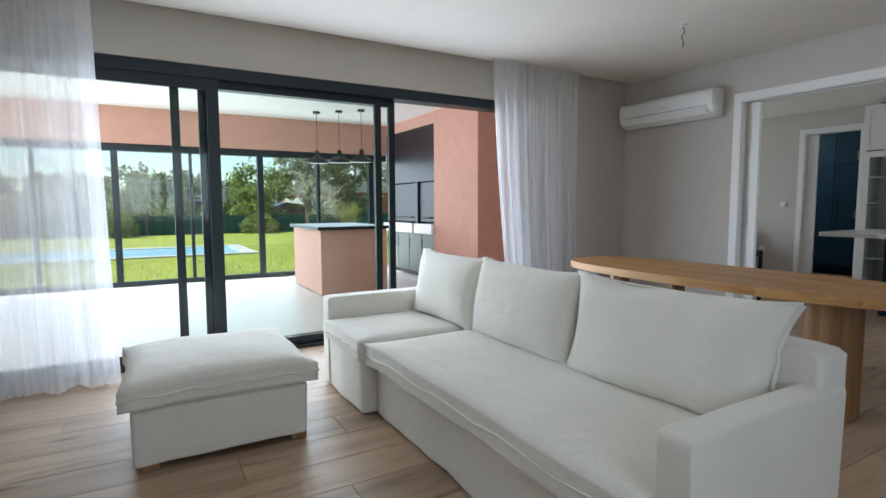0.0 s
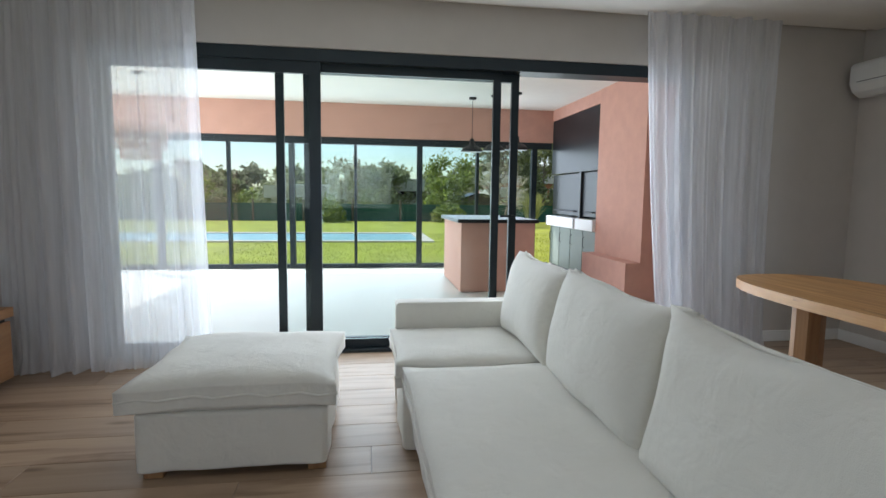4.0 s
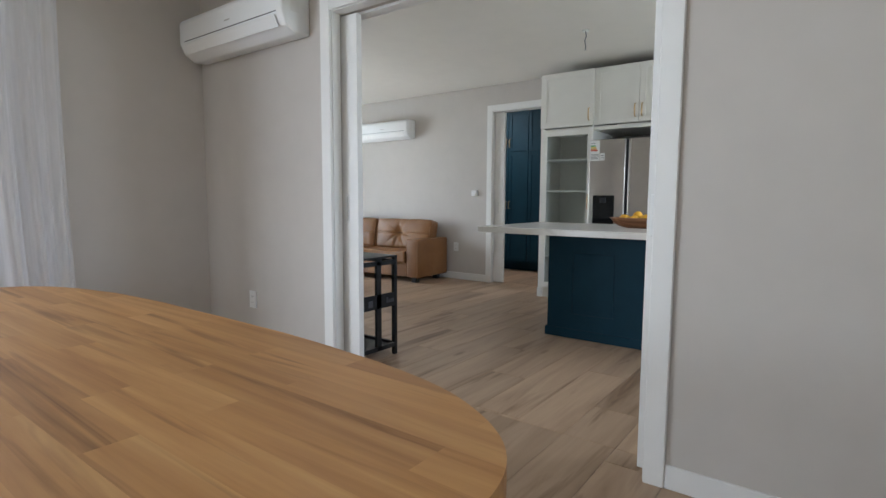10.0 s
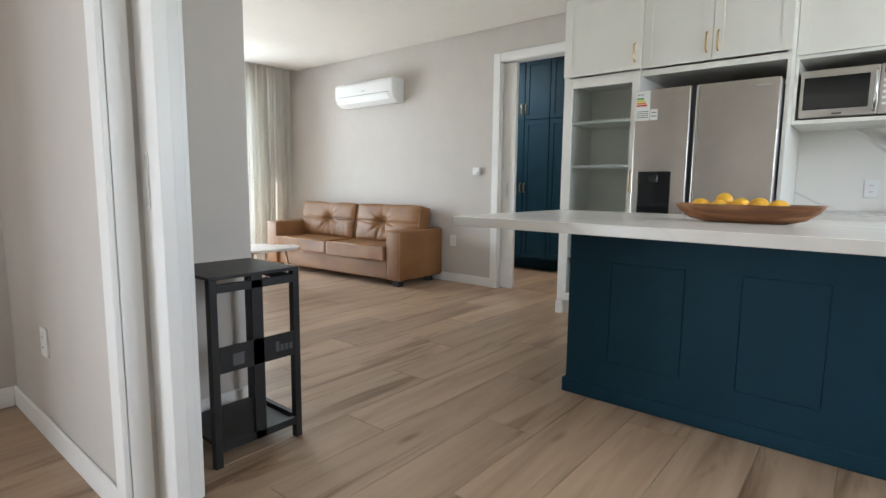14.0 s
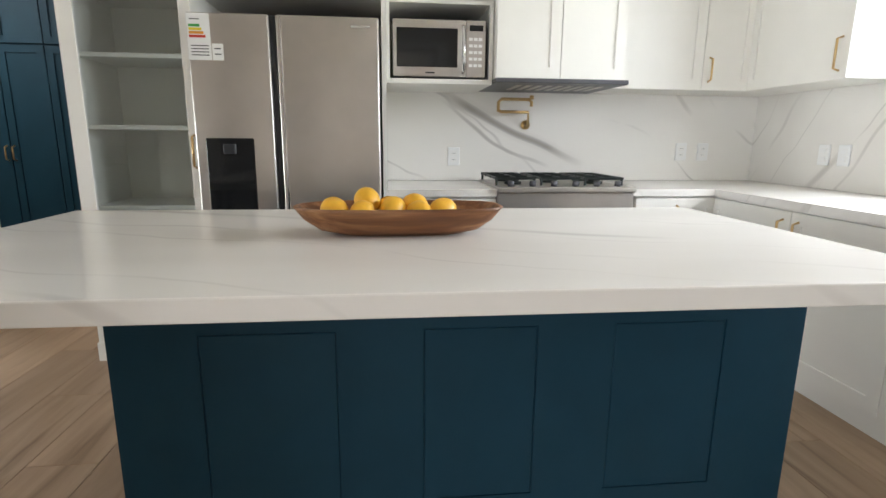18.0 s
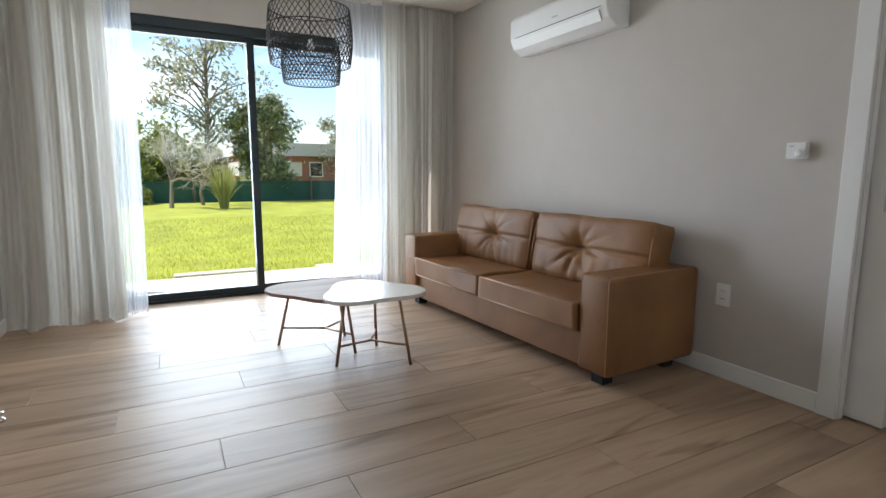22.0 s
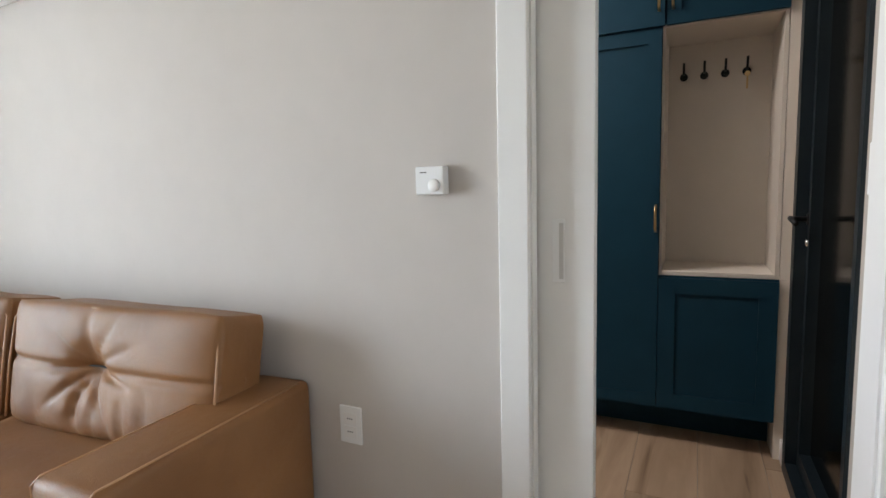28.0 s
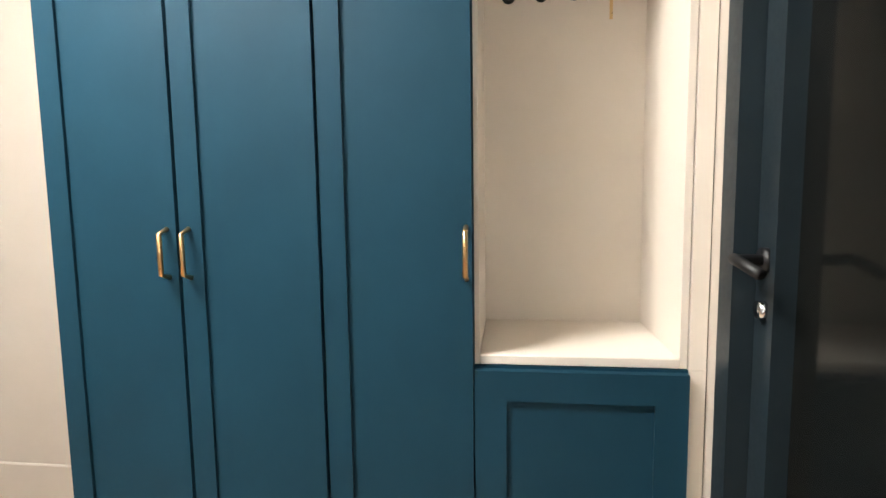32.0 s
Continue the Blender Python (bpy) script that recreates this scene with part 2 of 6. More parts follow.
def marble(name, strength=1.0):
    """White stone with a few long soft slanting veins and faint clouds."""
    m, n, l, p = nodes_of(name)
    v = coords(n, l, (1.5, 0.45, 0.9), (0.25, 0.35, 0.62))
    base = (0.80, 0.775, 0.73)
    cloud = noise_tex(n, l, v, 1.3, 3, 0.5)
    col = ramp(n, l, cloud, [(0.35, (0.73, 0.70, 0.655)), (0.6, base)])
    flat = coords(n, l, (1.0, -1.0, 1.0), (0.0, 0.0, 0.35))
    veins = ((0.36, 2.2, 0.986, (0.62, 0.60, 0.57), 0.35, 1.1), (0.36, 2.2, 0.9984, (0.36, 0.33, 0.30), 0.5, 1.1), (0.62, 2.8, 0.9972, (0.45, 0.42, 0.39), 0.45, 1.4), (1.1, 3.5, 0.996, (0.52, 0.49, 0.46), 0.4, 1.9))
    for scale, warp, edge, tone, amount, gscale in veins:
        wv = n.new("ShaderNodeTexWave")
        wv.wave_type, wv.bands_direction = "BANDS", "DIAGONAL"
        wv.inputs["Scale"].default_value, wv.inputs["Distortion"].default_value = scale, warp
        wv.inputs["Detail"].default_value, wv.inputs["Detail Scale"].default_value = 3.0, 0.9
        l.new(flat, wv.inputs["Vector"])
        line = ramp(n, l, wv.outputs["Fac"], [(edge, (0, 0, 0)), ((edge + 2) / 3, (amount * strength * 0.5,) * 3), (1.0, (amount * strength,) * 3)])
        gate = ramp(n, l, noise_tex(n, l, flat, gscale, 2), [(0.42, (0, 0, 0)), (0.62, (1, 1, 1))])
        col = mix(n, l, mix(n, l, 1.0, line, gate, "MULTIPLY"), col, tone)
    l.new(col, p.inputs["Base Color"])
    p.inputs["Roughness"].default_value = 0.22
    return m


def leather(name):
    m, n, l, p = nodes_of(name)
    v = coords(n, l)
    a = noise_tex(n, l, v, 2.5, 4)
    l.new(ramp(n, l, a, [(0.3, (0.17, 0.074, 0.027)), (0.7, (0.275, 0.130, 0.050))]), p.inputs["Base Color"])
    vo = n.new("ShaderNodeTexVoronoi")
    vo.inputs["Scale"].default_value = 420
    l.new(v, vo.inputs["Vector"])
    crease = noise_tex(n, l, v, 14, 4, 0.6, 1.5)
    h = n.new("ShaderNodeMath")
    h.operation = "MULTIPLY_ADD"
    h.inputs[1].default_value = 3.5
    l.new(crease, h.inputs[0])
    l.new(vo.outputs["Distance"], h.inputs[2])
    bump(n, l, p, h.outputs[0], 0.3, 0.003)
    p.inputs["Roughness"].default_value = 0.4
    p.inputs["Specular IOR Level"].default_value = 0.3
    return m


def leaves(name, dark, light):
    m, n, l, p = nodes_of(name)
    geo = n.new("ShaderNodeNewGeometry")
    l.new(ramp(n, l, geo.outputs["Random Per Island"], [(0.0, dark), (1.0, light)]), p.inputs["Base Color"])
    p.inputs["Roughness"].default_value = 0.7
    tl, ms = n.new("ShaderNodeBsdfTranslucent"), n.new("ShaderNodeMixShader")
    ms.inputs[0].default_value = 0.5
    l.new(p.inputs["Base Color"].links[0].from_socket, tl.inputs["Color"])
    l.new(p.outputs[0], ms.inputs[1])
    l.new(tl.outputs[0], ms.inputs[2])
    l.new(ms.outputs[0], n["Material Output"].inputs["Surface"])
    return m


M = {}
M["wall"] = plain("wall_paint_greige", (0.552, 0.511, 0.472), 0.85, vary=0.02, relief=0.1, grain=220)
M["ceiling"] = plain("ceiling_paint", (0.77, 0.73, 0.67), 0.9, vary=0.015, relief=0.06)
M["trim"] = plain("white_lacquer", (0.80, 0.79, 0.77), 0.4, vary=0.015, relief=0.02)
# Grey that stands in for the shade inside the door pulls.
M["groove"] = plain("grey_pull_shade", (0.58, 0.57, 0.55), 0.6, vary=0.03, relief=0.0)
M["plastic"] = plain("white_plastic", (0.80, 0.80, 0.79), 0.35, vary=0.01, relief=0.0)
# Black lifted towards blue: window glare is put into the colour.
M["frame"] = plain("black_anodised_aluminium", (0.016, 0.026, 0.033), 0.4, 0.3, vary=0.1, relief=0.03)
M["pink"] = plain("terracotta_pink_render", (0.60, 0.335, 0.265), 0.9, vary=0.05, relief=0.4, grain=150)
M["gallery_floor"] = plain("pale_gallery_tile", (0.70, 0.66, 0.62), 0.45, vary=0.05, scale=2.5, relief=0.1)
M["niche"] = plain("dark_green_niche_paint", (0.030, 0.036, 0.032), 0.6, vary=0.1, relief=0.1)
M["black"] = plain("black_lacquer", (0.012, 0.014, 0.018), 0.35, vary=0.1, relief=0.03)
M["black_metal"] = plain("black_powder_coat", (0.01, 0.01, 0.011), 0.45, 0.2, vary=0.1, relief=0.1)
M["granite"] = plain("black_granite", (0.02, 0.02, 0.022), 0.4, vary=0.4, scale=150, relief=0.0, spec=0.25)
M["green_cab"] = plain("grey_green_cabinet_paint", (0.14, 0.17, 0.14), 0.5, vary=0.04, relief=0.03)
M["teal"] = plain("dark_teal_cabinet_paint", (0.008, 0.040, 0.065), 0.55, vary=0.06, relief=0.05, spec=0.15)
M["white_cab"] = plain("white_cabinet_paint", (0.78, 0.76, 0.71), 0.42, vary=0.015, relief=0.03)
M["steel"] = plain("brushed_steel", (0.48, 0.445, 0.41), 0.34, 0.85, vary=0.04, relief=0.05)
M["steel_dark"] = plain("dark_steel_side", (0.10, 0.10, 0.11), 0.4, 0.6)
M["brass"] = plain("brushed_brass", (0.62, 0.42, 0.20), 0.3, 1.0, vary=0.05, relief=0.02)
M["chrome"] = plain("chrome", (0.75, 0.75, 0.76), 0.12, 1.0, vary=0.02, relief=0.0)
M["copper"] = plain("dull_rose_gold", (0.40, 0.25, 0.17), 0.38, 0.9, vary=0.05, relief=0.0)
M["sofa"] = cloth("white_slipcover_linen", (0.79, 0.755, 0.675))
M["leather"] = leather("cognac_leather")
M["piping"] = plain("leather_piping", (0.40, 0.21, 0.10), 0.45)
M["sheer"] = sheer("sheer_voile", (0.90, 0.90, 0.93), 0.33)
M["sheer_garden"] = sheer("sheer_voile_garden", (0.74, 0.76, 0.80), 0.42)
M["linen"] = sheer("linen_curtain", (0.66, 0.63, 0.57), 0.03)
M["glass"] = glass("clear_glass")
M["glass_soft"] = glass("low_reflection_glass", ior=1.2)
M["black_glass"] = plain("black_glass", (0.006, 0.007, 0.008), 0.06, vary=0.0, relief=0.0)
M["floor"] = wood("wood_look_porcelain", [(0.22, (0.20, 0.132, 0.084)), (0.40, (0.385, 0.278, 0.192)), (0.60, (0.48, 0.359, 0.257)), (0.8, (0.31, 0.215, 0.145))], "X", 0.40, 1.0, 7.0, 0.14, 0.15, True)
M["table_wood"] = wood("honey_oak", [(0.30, (0.38, 0.20, 0.075)), (0.46, (0.49, 0.28, 0.115)), (0.56, (0.54, 0.32, 0.14)), (0.68, (0.61, 0.385, 0.18))], "Y", 0.42, 1.0, 15.0, 0.35, 0.0, True, 0.085)
M["leg_wood"] = wood("honey_oak_leg", [(0.25, (0.22, 0.115, 0.050)), (0.5, (0.35, 0.205, 0.100)), (0.75, (0.43, 0.27, 0.145))], "Z", 0.5, 1.0, 14.0)
M["cab_wood"] = wood("oak_low_cabinet", [(0.25, (0.22, 0.115, 0.05)), (0.5, (0.34, 0.19, 0.09)), (0.75, (0.40, 0.24, 0.12))], "Y", 0.5, 1.0, 12.0)
M["bowl_wood"] = wood("carved_bowl_wood", [(0.28, (0.09, 0.034, 0.013)), (0.48, (0.22, 0.095, 0.037)), (0.62, (0.38, 0.20, 0.095)), (0.75, (0.50, 0.30, 0.16))], "Y", 0.5, 2.2, 12.0, 0.5)
M["coffee_wood"] = wood("pale_walnut_top", [(0.25, (0.22, 0.14, 0.10)), (0.5, (0.32, 0.215, 0.16)), (0.75, (0.37, 0.26, 0.20))], "X", 0.6, 1.0, 12.0)
M["marble"] = marble("veined_white_stone")
M["splash_stone"] = marble("boldly_veined_white_stone", 1.9)
M["lemon"] = plain("lemon_peel", (0.80, 0.42, 0.03), 0.45, vary=0.08, scale=30, grain=260, relief=0.5)
M["concrete"] = plain("soot_stained_firebox", (0.32, 0.28, 0.24), 0.9, vary=0.3, scale=5, relief=0.5, grain=40)
M["melamine"] = plain("cream_melamine", (0.70, 0.63, 0.55), 0.5, vary=0.02, relief=0.03)
M["cream"] = plain("cream_wall_paint", (0.46, 0.41, 0.35), 0.85, vary=0.02, relief=0.1, grain=220)
M["door_glass"] = plain("dark_tinted_glass", (0.006, 0.0065, 0.006), 0.12, vary=0.1, relief=0.0, spec=0.12)
M["grout"] = plain("pale_tile_grout", (0.42, 0.38, 0.33), 0.9, vary=0.1, relief=0.2)
M["iron"] = plain("cast_iron", (0.018, 0.024, 0.023), 0.42, 0.3, vary=0.2, relief=0.3)
# Brown cane coloured near black for its shade against the bright window.
M["rattan_backlit"] = plain("backlit_rattan", (0.012, 0.011, 0.010), 0.7)
M["rattan"] = plain("natural_rattan", (0.36, 0.17, 0.07), 0.7)
M["paving"] = plain("terrace_concrete", (0.50, 0.46, 0.42), 0.85, vary=0.08, scale=2, relief=0.3)
M["grass"] = plain("lawn", (0.28, 0.30, 0.025), 0.95, vary=0.22, scale=1.2, relief=0.8, grain=30)
M["water"] = plain("pool_water", (0.34, 0.60, 0.70), 0.2, vary=0.04)
M["bark"] = plain("grey_bark", (0.18, 0.15, 0.12), 0.95, vary=0.3, scale=20, relief=0.6)
M["twig"] = plain("pale_dry_twigs", (0.42, 0.38, 0.30), 0.9, vary=0.2)
# The next two greens are paled: garden haze is mixed into the colour.
M["leaf_a"] = leaves("foliage_mid", (0.115, 0.135, 0.06), (0.30, 0.33, 0.15))
M["leaf_b"] = leaves("foliage_olive", (0.16, 0.165, 0.10), (0.38, 0.37, 0.24))
M["leaf_c"] = leaves("foliage_bright", (0.10, 0.14, 0.02), (0.28, 0.32, 0.06))
M["brick"] = plain("far_house_brick", (0.36, 0.15, 0.09), 0.9)
M["roof"] = plain("far_house_roof", (0.46, 0.44, 0.42), 0.9)
M["render"] = plain("far_house_render", (0.62, 0.60, 0.57), 0.9)
M["netting"] = plain("green_shade_net", (0.02, 0.085, 0.06), 0.9, vary=0.2)
M["timber"] = plain("weathered_post", (0.14, 0.10, 0.07), 0.9, vary=0.2)
M["paper"] = plain("white_paper", (0.78, 0.78, 0.76), 0.7, relief=0.0)
M["ink"] = plain("dark_print", (0.03, 0.03, 0.03), 0.7, relief=0.0)
for key, c in (("lab_green", (0.05, 0.35, 0.08)), ("lab_yellow", (0.75, 0.6, 0.03)), ("lab_red", (0.6, 0.06, 0.03)), ("lab_orange", (0.7, 0.28, 0.02))):
    M[key] = plain("label_" + key, c, 0.6, relief=0.0)


# ---- building helpers ----
ORIGIN = {}


def thing(name, x, y, z, label, category, group="", kind=""):
    ob = new(name)
    ob.empty_display_size = 0.1
    ob.location = (x, y, z)
    ORIGIN[ob.name] = Vector((x, y, z))
    return tagged(ob, label, category, group, kind)


def finish(bm, name, material, smooth=False):
    bmesh.ops.recalc_face_normals(bm, faces=bm.faces)
    me = bpy.data.meshes.new(name)
    bm.to_mesh(me)
    bm.free()
    me.materials.append(material)
    if smooth:
        for p in me.polygons:
            p.use_smooth = True
    return me


def part(name, bm, material, parent, label="", smooth=False):
    """One mesh under a thing or a part; bm is in world coordinates."""
    o = ORIGIN[parent.name]
    bmesh.ops.translate(bm, verts=bm.verts, vec=-o)
    ob = new(name, finish(bm, name, material, smooth))
    ob.parent = parent
    ORIGIN[ob.name] = o
    return tagged(ob, label)


def structure(name, bm, material, label="", smooth=False, origin=(0, 0, 0)):
    bmesh.ops.translate(bm, verts=bm.verts, vec=-Vector(origin))
    ob = new(name, finish(bm, name, material, smooth))
    ob.location = origin
    ORIGIN[ob.name] = Vector(origin)
    return tagged(ob, label, kind="structure")


def add_box(bm, x0, x1, y0, y1, z0, z1, bevel=0.0, seg=2):
    t = bmesh.new()
    bmesh.ops.create_cube(t, size=1)
    bmesh.ops.scale(t, vec=(abs(x1 - x0), abs(y1 - y0), abs(z1 - z0)), verts=t.verts)
    if bevel:
        bmesh.ops.bevel(t, geom=t.edges[:], offset=bevel, segments=seg, profile=0.5, affect="EDGES")
    bmesh.ops.translate(t, vec=((x0 + x1) / 2, (y0 + y1) / 2, (z0 + z1) / 2), verts=t.verts)
    me = bpy.data.meshes.new("t")
    t.to_mesh(me)
    t.free()
    bm.from_mesh(me)
    bpy.data.meshes.remove(me)
    return bm


def box(x0, x1, y0, y1, z0, z1, bevel=0.0, seg=2):
    return add_box(bmesh.new(), x0, x1, y0, y1, z0, z1, bevel, seg)


def boxes(*rows):
    bm = bmesh.new()
    for r in rows:
        add_box(bm, *r)
    return bm


def ring(axis, d0, d1, u0, u1, z0, z1, w, bm=None):
    """A rectangular frame in one piece, of width w, across the axis x or y between d0 and d1."""
    bm = bm or bmesh.new()
    loops = []
    for d in (d0, d1):
        for k in (0.0, w):
            pts = ((u0 + k, z0 + k), (u1 - k, z0 + k), (u1 - k, z1 - k), (u0 + k, z1 - k))
            loops.append([bm.verts.new((d, u, z) if axis == "x" else (u, d, z)) for u, z in pts])
    oa, ia, ob_, ib = loops
    for a, b in ((oa, ia), (ia, ib), (ib, ob_), (ob_, oa)):
        for k in range(4):
            bm.faces.new((a[k], a[(k + 1) % 4], b[(k + 1) % 4], b[k]))
    return bm


def tube(points, r, sides=10, bm=None, taper=None):
    """A round rod through the points."""
    bm = bm or bmesh.new()
    pts = [Vector(p) for p in points]
    rings = []
    for i, p in enumerate(pts):
        d = (pts[min(i + 1, len(pts) - 1)] - pts[max(i - 1, 0)]).normalized()
        a = d.orthogonal().normalized() if not rings else (prev - d * prev.dot(d)).normalized()
        prev = a
        b = d.cross(a)
        rr = r if taper is None else r + (taper - r) * i / (len(pts) - 1)
        rings.append([bm.verts.new(p + (a * math.cos(k * math.tau / sides) + b * math.sin(k * math.tau / sides)) * rr) for k in range(sides)])
    for u, v in zip(rings, rings[1:]):
        for k in range(sides):
            bm.faces.new((u[k], u[(k + 1) % sides], v[(k + 1) % sides], v[k]))
    bm.faces.new(rings[0][::-1])
    bm.faces.new(rings[-1])
    return bm


def lathe(profile, x, y, sides=32, bm=None):
    """A turned body: (radius, z) from bottom to top."""
    bm = bm or bmesh.new()
    rings = [[bm.verts.new((x + r * math.cos(k * math.tau / sides), y + r * math.sin(k * math.tau / sides), z)) for k in range(sides)] for r, z in profile]
    for u, v in zip(rings, rings[1:]):
        for k in range(sides):
            bm.faces.new((u[k], u[(k + 1) % sides], v[(k + 1) % sides], v[k]))
    for ring in (rings[0][::-1], rings[-1]):
        if (ring[0].co - ring[1].co).length > 1e-5:
            bm.faces.new(ring)
    return bm


def prism(outline, z0, z1, bevel=0.0, seg=2):
    """A slab from a plan outline."""
    bm = bmesh.new()
    lo = [bm.verts.new((x, y, z0)) for x, y in outline]
    hi = [bm.verts.new((x, y, z1)) for x, y in outline]
    k = len(outline)
    for i in range(k):
        bm.faces.new((lo[i], lo[(i + 1) % k], hi[(i + 1) % k], hi[i]))
    a, b = bm.faces.new(lo[::-1]), bm.faces.new(hi)
    if bevel:
        bmesh.ops.bevel(bm, geom=[e for f in (a, b) for e in f.edges], offset=bevel, segments=seg, profile=0.5, affect="EDGES")
    return bm


def pillow(x0, x1, y0, y1, z0, z1, n=14, puff=0.5, seed=0, wob=0.012, ear=0.0):
    """A stuffed cushion: a box grid whose faces swell to a seam round its edge; ear: how far its corners point out."""
    bm = bmesh.new()
    cx, cy, cz = (x0 + x1) / 2, (y0 + y1) / 2, (z0 + z1) / 2
    hx, hy, hz = (x1 - x0) / 2, (y1 - y0) / 2, (z1 - z0) / 2
    bmesh.ops.create_cube(bm, size=2)
    bmesh.ops.subdivide_edges(bm, edges=bm.edges[:], cuts=n, use_grid_fill=True)
    thin = min((hx, 0), (hy, 1), (hz, 2))[1]
    for v in bm.verts:
        c = list(v.co)
        others = [k for k in range(3) if k != thin]
        u, w = c[others[0]], c[others[1]]
        f = (1 - abs(u) ** 4) * (1 - abs(w) ** 4)
        s = (1 - puff) + puff * max(0.0, f) ** 0.5
        c[thin] *= s
        for k in others:
            o = others[1] if k == others[0] else others[0]
            c[k] *= 1 - 0.035 * (1 - abs(c[o]) ** 2.5) * (1 if abs(c[k]) > 0.9 else abs(c[k])) + ear * abs(u * w) ** 5
        p = Vector((cx + c[0] * hx, cy + c[1] * hy, cz + c[2] * hz))
        p += noise.noise_vector(p * 4.0 + Vector((seed * 7.1, 0, 0))) * wob
        v.co = p
    return bm


# ---- setting: walls, ceilings, openings ----
H = 2.60      # underside of the ceiling boards
HT = 2.635    # wall tops, above the shadow gap
structure("wall_north", boxes((-7.2, -6.0, 1.32, 1.55, 0, HT), (-1.5, 0.0, 1.32, 1.55, 0, HT), (-6.0, -1.5, 1.32, 1.55, 2.26, HT)), M["wall"], "greige painted wall round the wide sliding door")
structure("wall_east", boxes((0, 0.2, -4.6, -1.9, 0, HT), (0, 0.2, -0.07, 1.55, 0, HT), (0, 0.2, -1.9, -0.07, 2.19, HT)), M["wall"], "greige painted wall with a wide white-cased opening")
structure("wall_south", boxes((-7.2, -5.6, -4.8, -4.6, 0, HT), (-3.6, 0.2, -4.8, -4.6, 0, HT), (-5.6, -3.6, -4.8, -4.6, 0, 0.9), (-5.6, -3.6, -4.8, -4.6, 2.2, HT)), M["wall"], "greige painted wall with a window")
structure("wall_west", box(-7.2, -7.0, -4.6, 1.32, 0, HT), M["wall"], "plain greige painted wall")
structure("wall_fireplace", boxes((-7.0, -6.28, -4.6, -1.81, 0, HT), (-7.0, -6.28, -0.48, -0.23, 0, HT), (-7.0, -6.28, -1.81, -0.48, 0.82, HT), (-7.0, -6.28, -1.81, -0.48, 0, 0.2)), M["wall"], "greige chimney breast with an open firebox")
structure("firebox", boxes((-6.99, -6.94, -1.81, -0.48, 0.2, 0.82), (-6.99, -6.295, -1.815, -1.80, 0.2, 0.82), (-6.99, -6.295, -0.49, -0.475, 0.2, 0.82), (-6.99, -6.295, -1.81, -0.48, 0.195, 0.206), (-6.99, -6.295, -1.81, -0.48, 0.812, 0.826)), M["concrete"], "soot-stained concrete lining of the firebox")
structure("ceiling_living", boxes((-7.2, 0.2, -4.8, 1.55, HT, H + 0.15), (-6.985, -0.015, -4.585, 1.20, H, HT), (-6.985, -6.75, 1.20, 1.305, H, HT)), M["ceiling"], "off-white plaster ceiling")
structure("wall_kitchen_west", boxes((0.2, 0.26, 2.12, 2.25, 0, HT), (0.0, 0.2, 1.55, 2.25, 0, HT), (0.0, 0.26, 3.12, 5.25, 0, HT), (0.0, 0.26, 2.25, 3.12, 2.1, HT)), M["wall"], "greige wall beside the garden window")
structure("wall_stove", boxes((0.2, 0.75, 0.5, 0.95, 0, HT), (0.2, 0.75, 1.972, 2.12, 0, HT), (0.2, 0.75, 0.95, 1.972, 1.088, HT), (0.2, 0.75, 0.95, 1.972, 0, 0.04)), M["wall"], "greige chimney breast with a dark stove niche")
structure("stove_niche", boxes((0.205, 0.25, 0.96, 1.962, 0.041, 1.078), (0.2, 0.735, 0.94, 0.96, 0.041, 1.1), (0.2, 0.735, 1.962, 1.977, 0.041, 1.1), (0.2, 0.735, 0.96, 1.962, 1.078, 1.094)), M["niche"], "dark lining of the stove niche")
structure("wall_garden", boxes((0.0, 0.75, 5.0, 5.25, 0, HT), (3.35, 4.1, 5.0, 5.25, 0, HT), (0.75, 3.35, 5.0, 5.25, 2.33, HT)), M["wall"], "greige wall round the garden door")
structure("wall_sofa", boxes((3.92, 4.06, 1.24, 5.25, 0, HT), (3.92, 4.06, 0.30, 0.50, 0, HT), (3.92, 4.06, 0.50, 1.24, 2.28, HT)), M["wall"], "greige wall behind the leather sofa")
structure("wall_kitchen_east", box(4.15, 4.3, -4.05, 0.28, 0, HT), M["wall"], "wall behind the kitchen units")
structure("wall_kitchen_south", boxes((0.2, 1.2, -4.05, -3.85, 0, HT), (2.98, 4.15, -4.05, -3.85, 0, HT), (1.2, 2.98, -4.05, -3.85, 0, 0.95), (1.2, 2.98, -4.05, -3.85, 2.3, HT)), M["wall"], "kitchen wall with a window over the counter")
structure("ceiling_kitchen", boxes((0.2, 4.06, -4.05, 5.25, HT, H + 0.15), (4.06, 4.3, -4.05, 0.28, HT, H + 0.15), (0.765, 3.905, -3.835, 4.60, H, HT), (0.215, 0.765, -3.835, 0.485, H, HT), (0.275, 0.765, 2.135, 4.60, H, HT), (3.905, 4.135, -3.835, 0.265, H, HT)), M["ceiling"], "off-white plaster ceiling")
structure("wall_hall_east", box(5.74, 5.9, 0.25, 5.4, 0, HT), M["cream"], "cream hall wall")
structure("wall_hall_north", box(4.1, 5.74, 5.26, 5.4, 0, HT), M["cream"], "cream hall wall")
structure("wall_hall_south", boxes((4.06, 4.195, 0.30, 0.49, 0, HT), (5.08, 5.74, 0.30, 0.49, 0, HT), (4.195, 5.08, 0.30, 0.49, 2.35, HT)), M["cream"], "cream hall wall round the black entrance door")
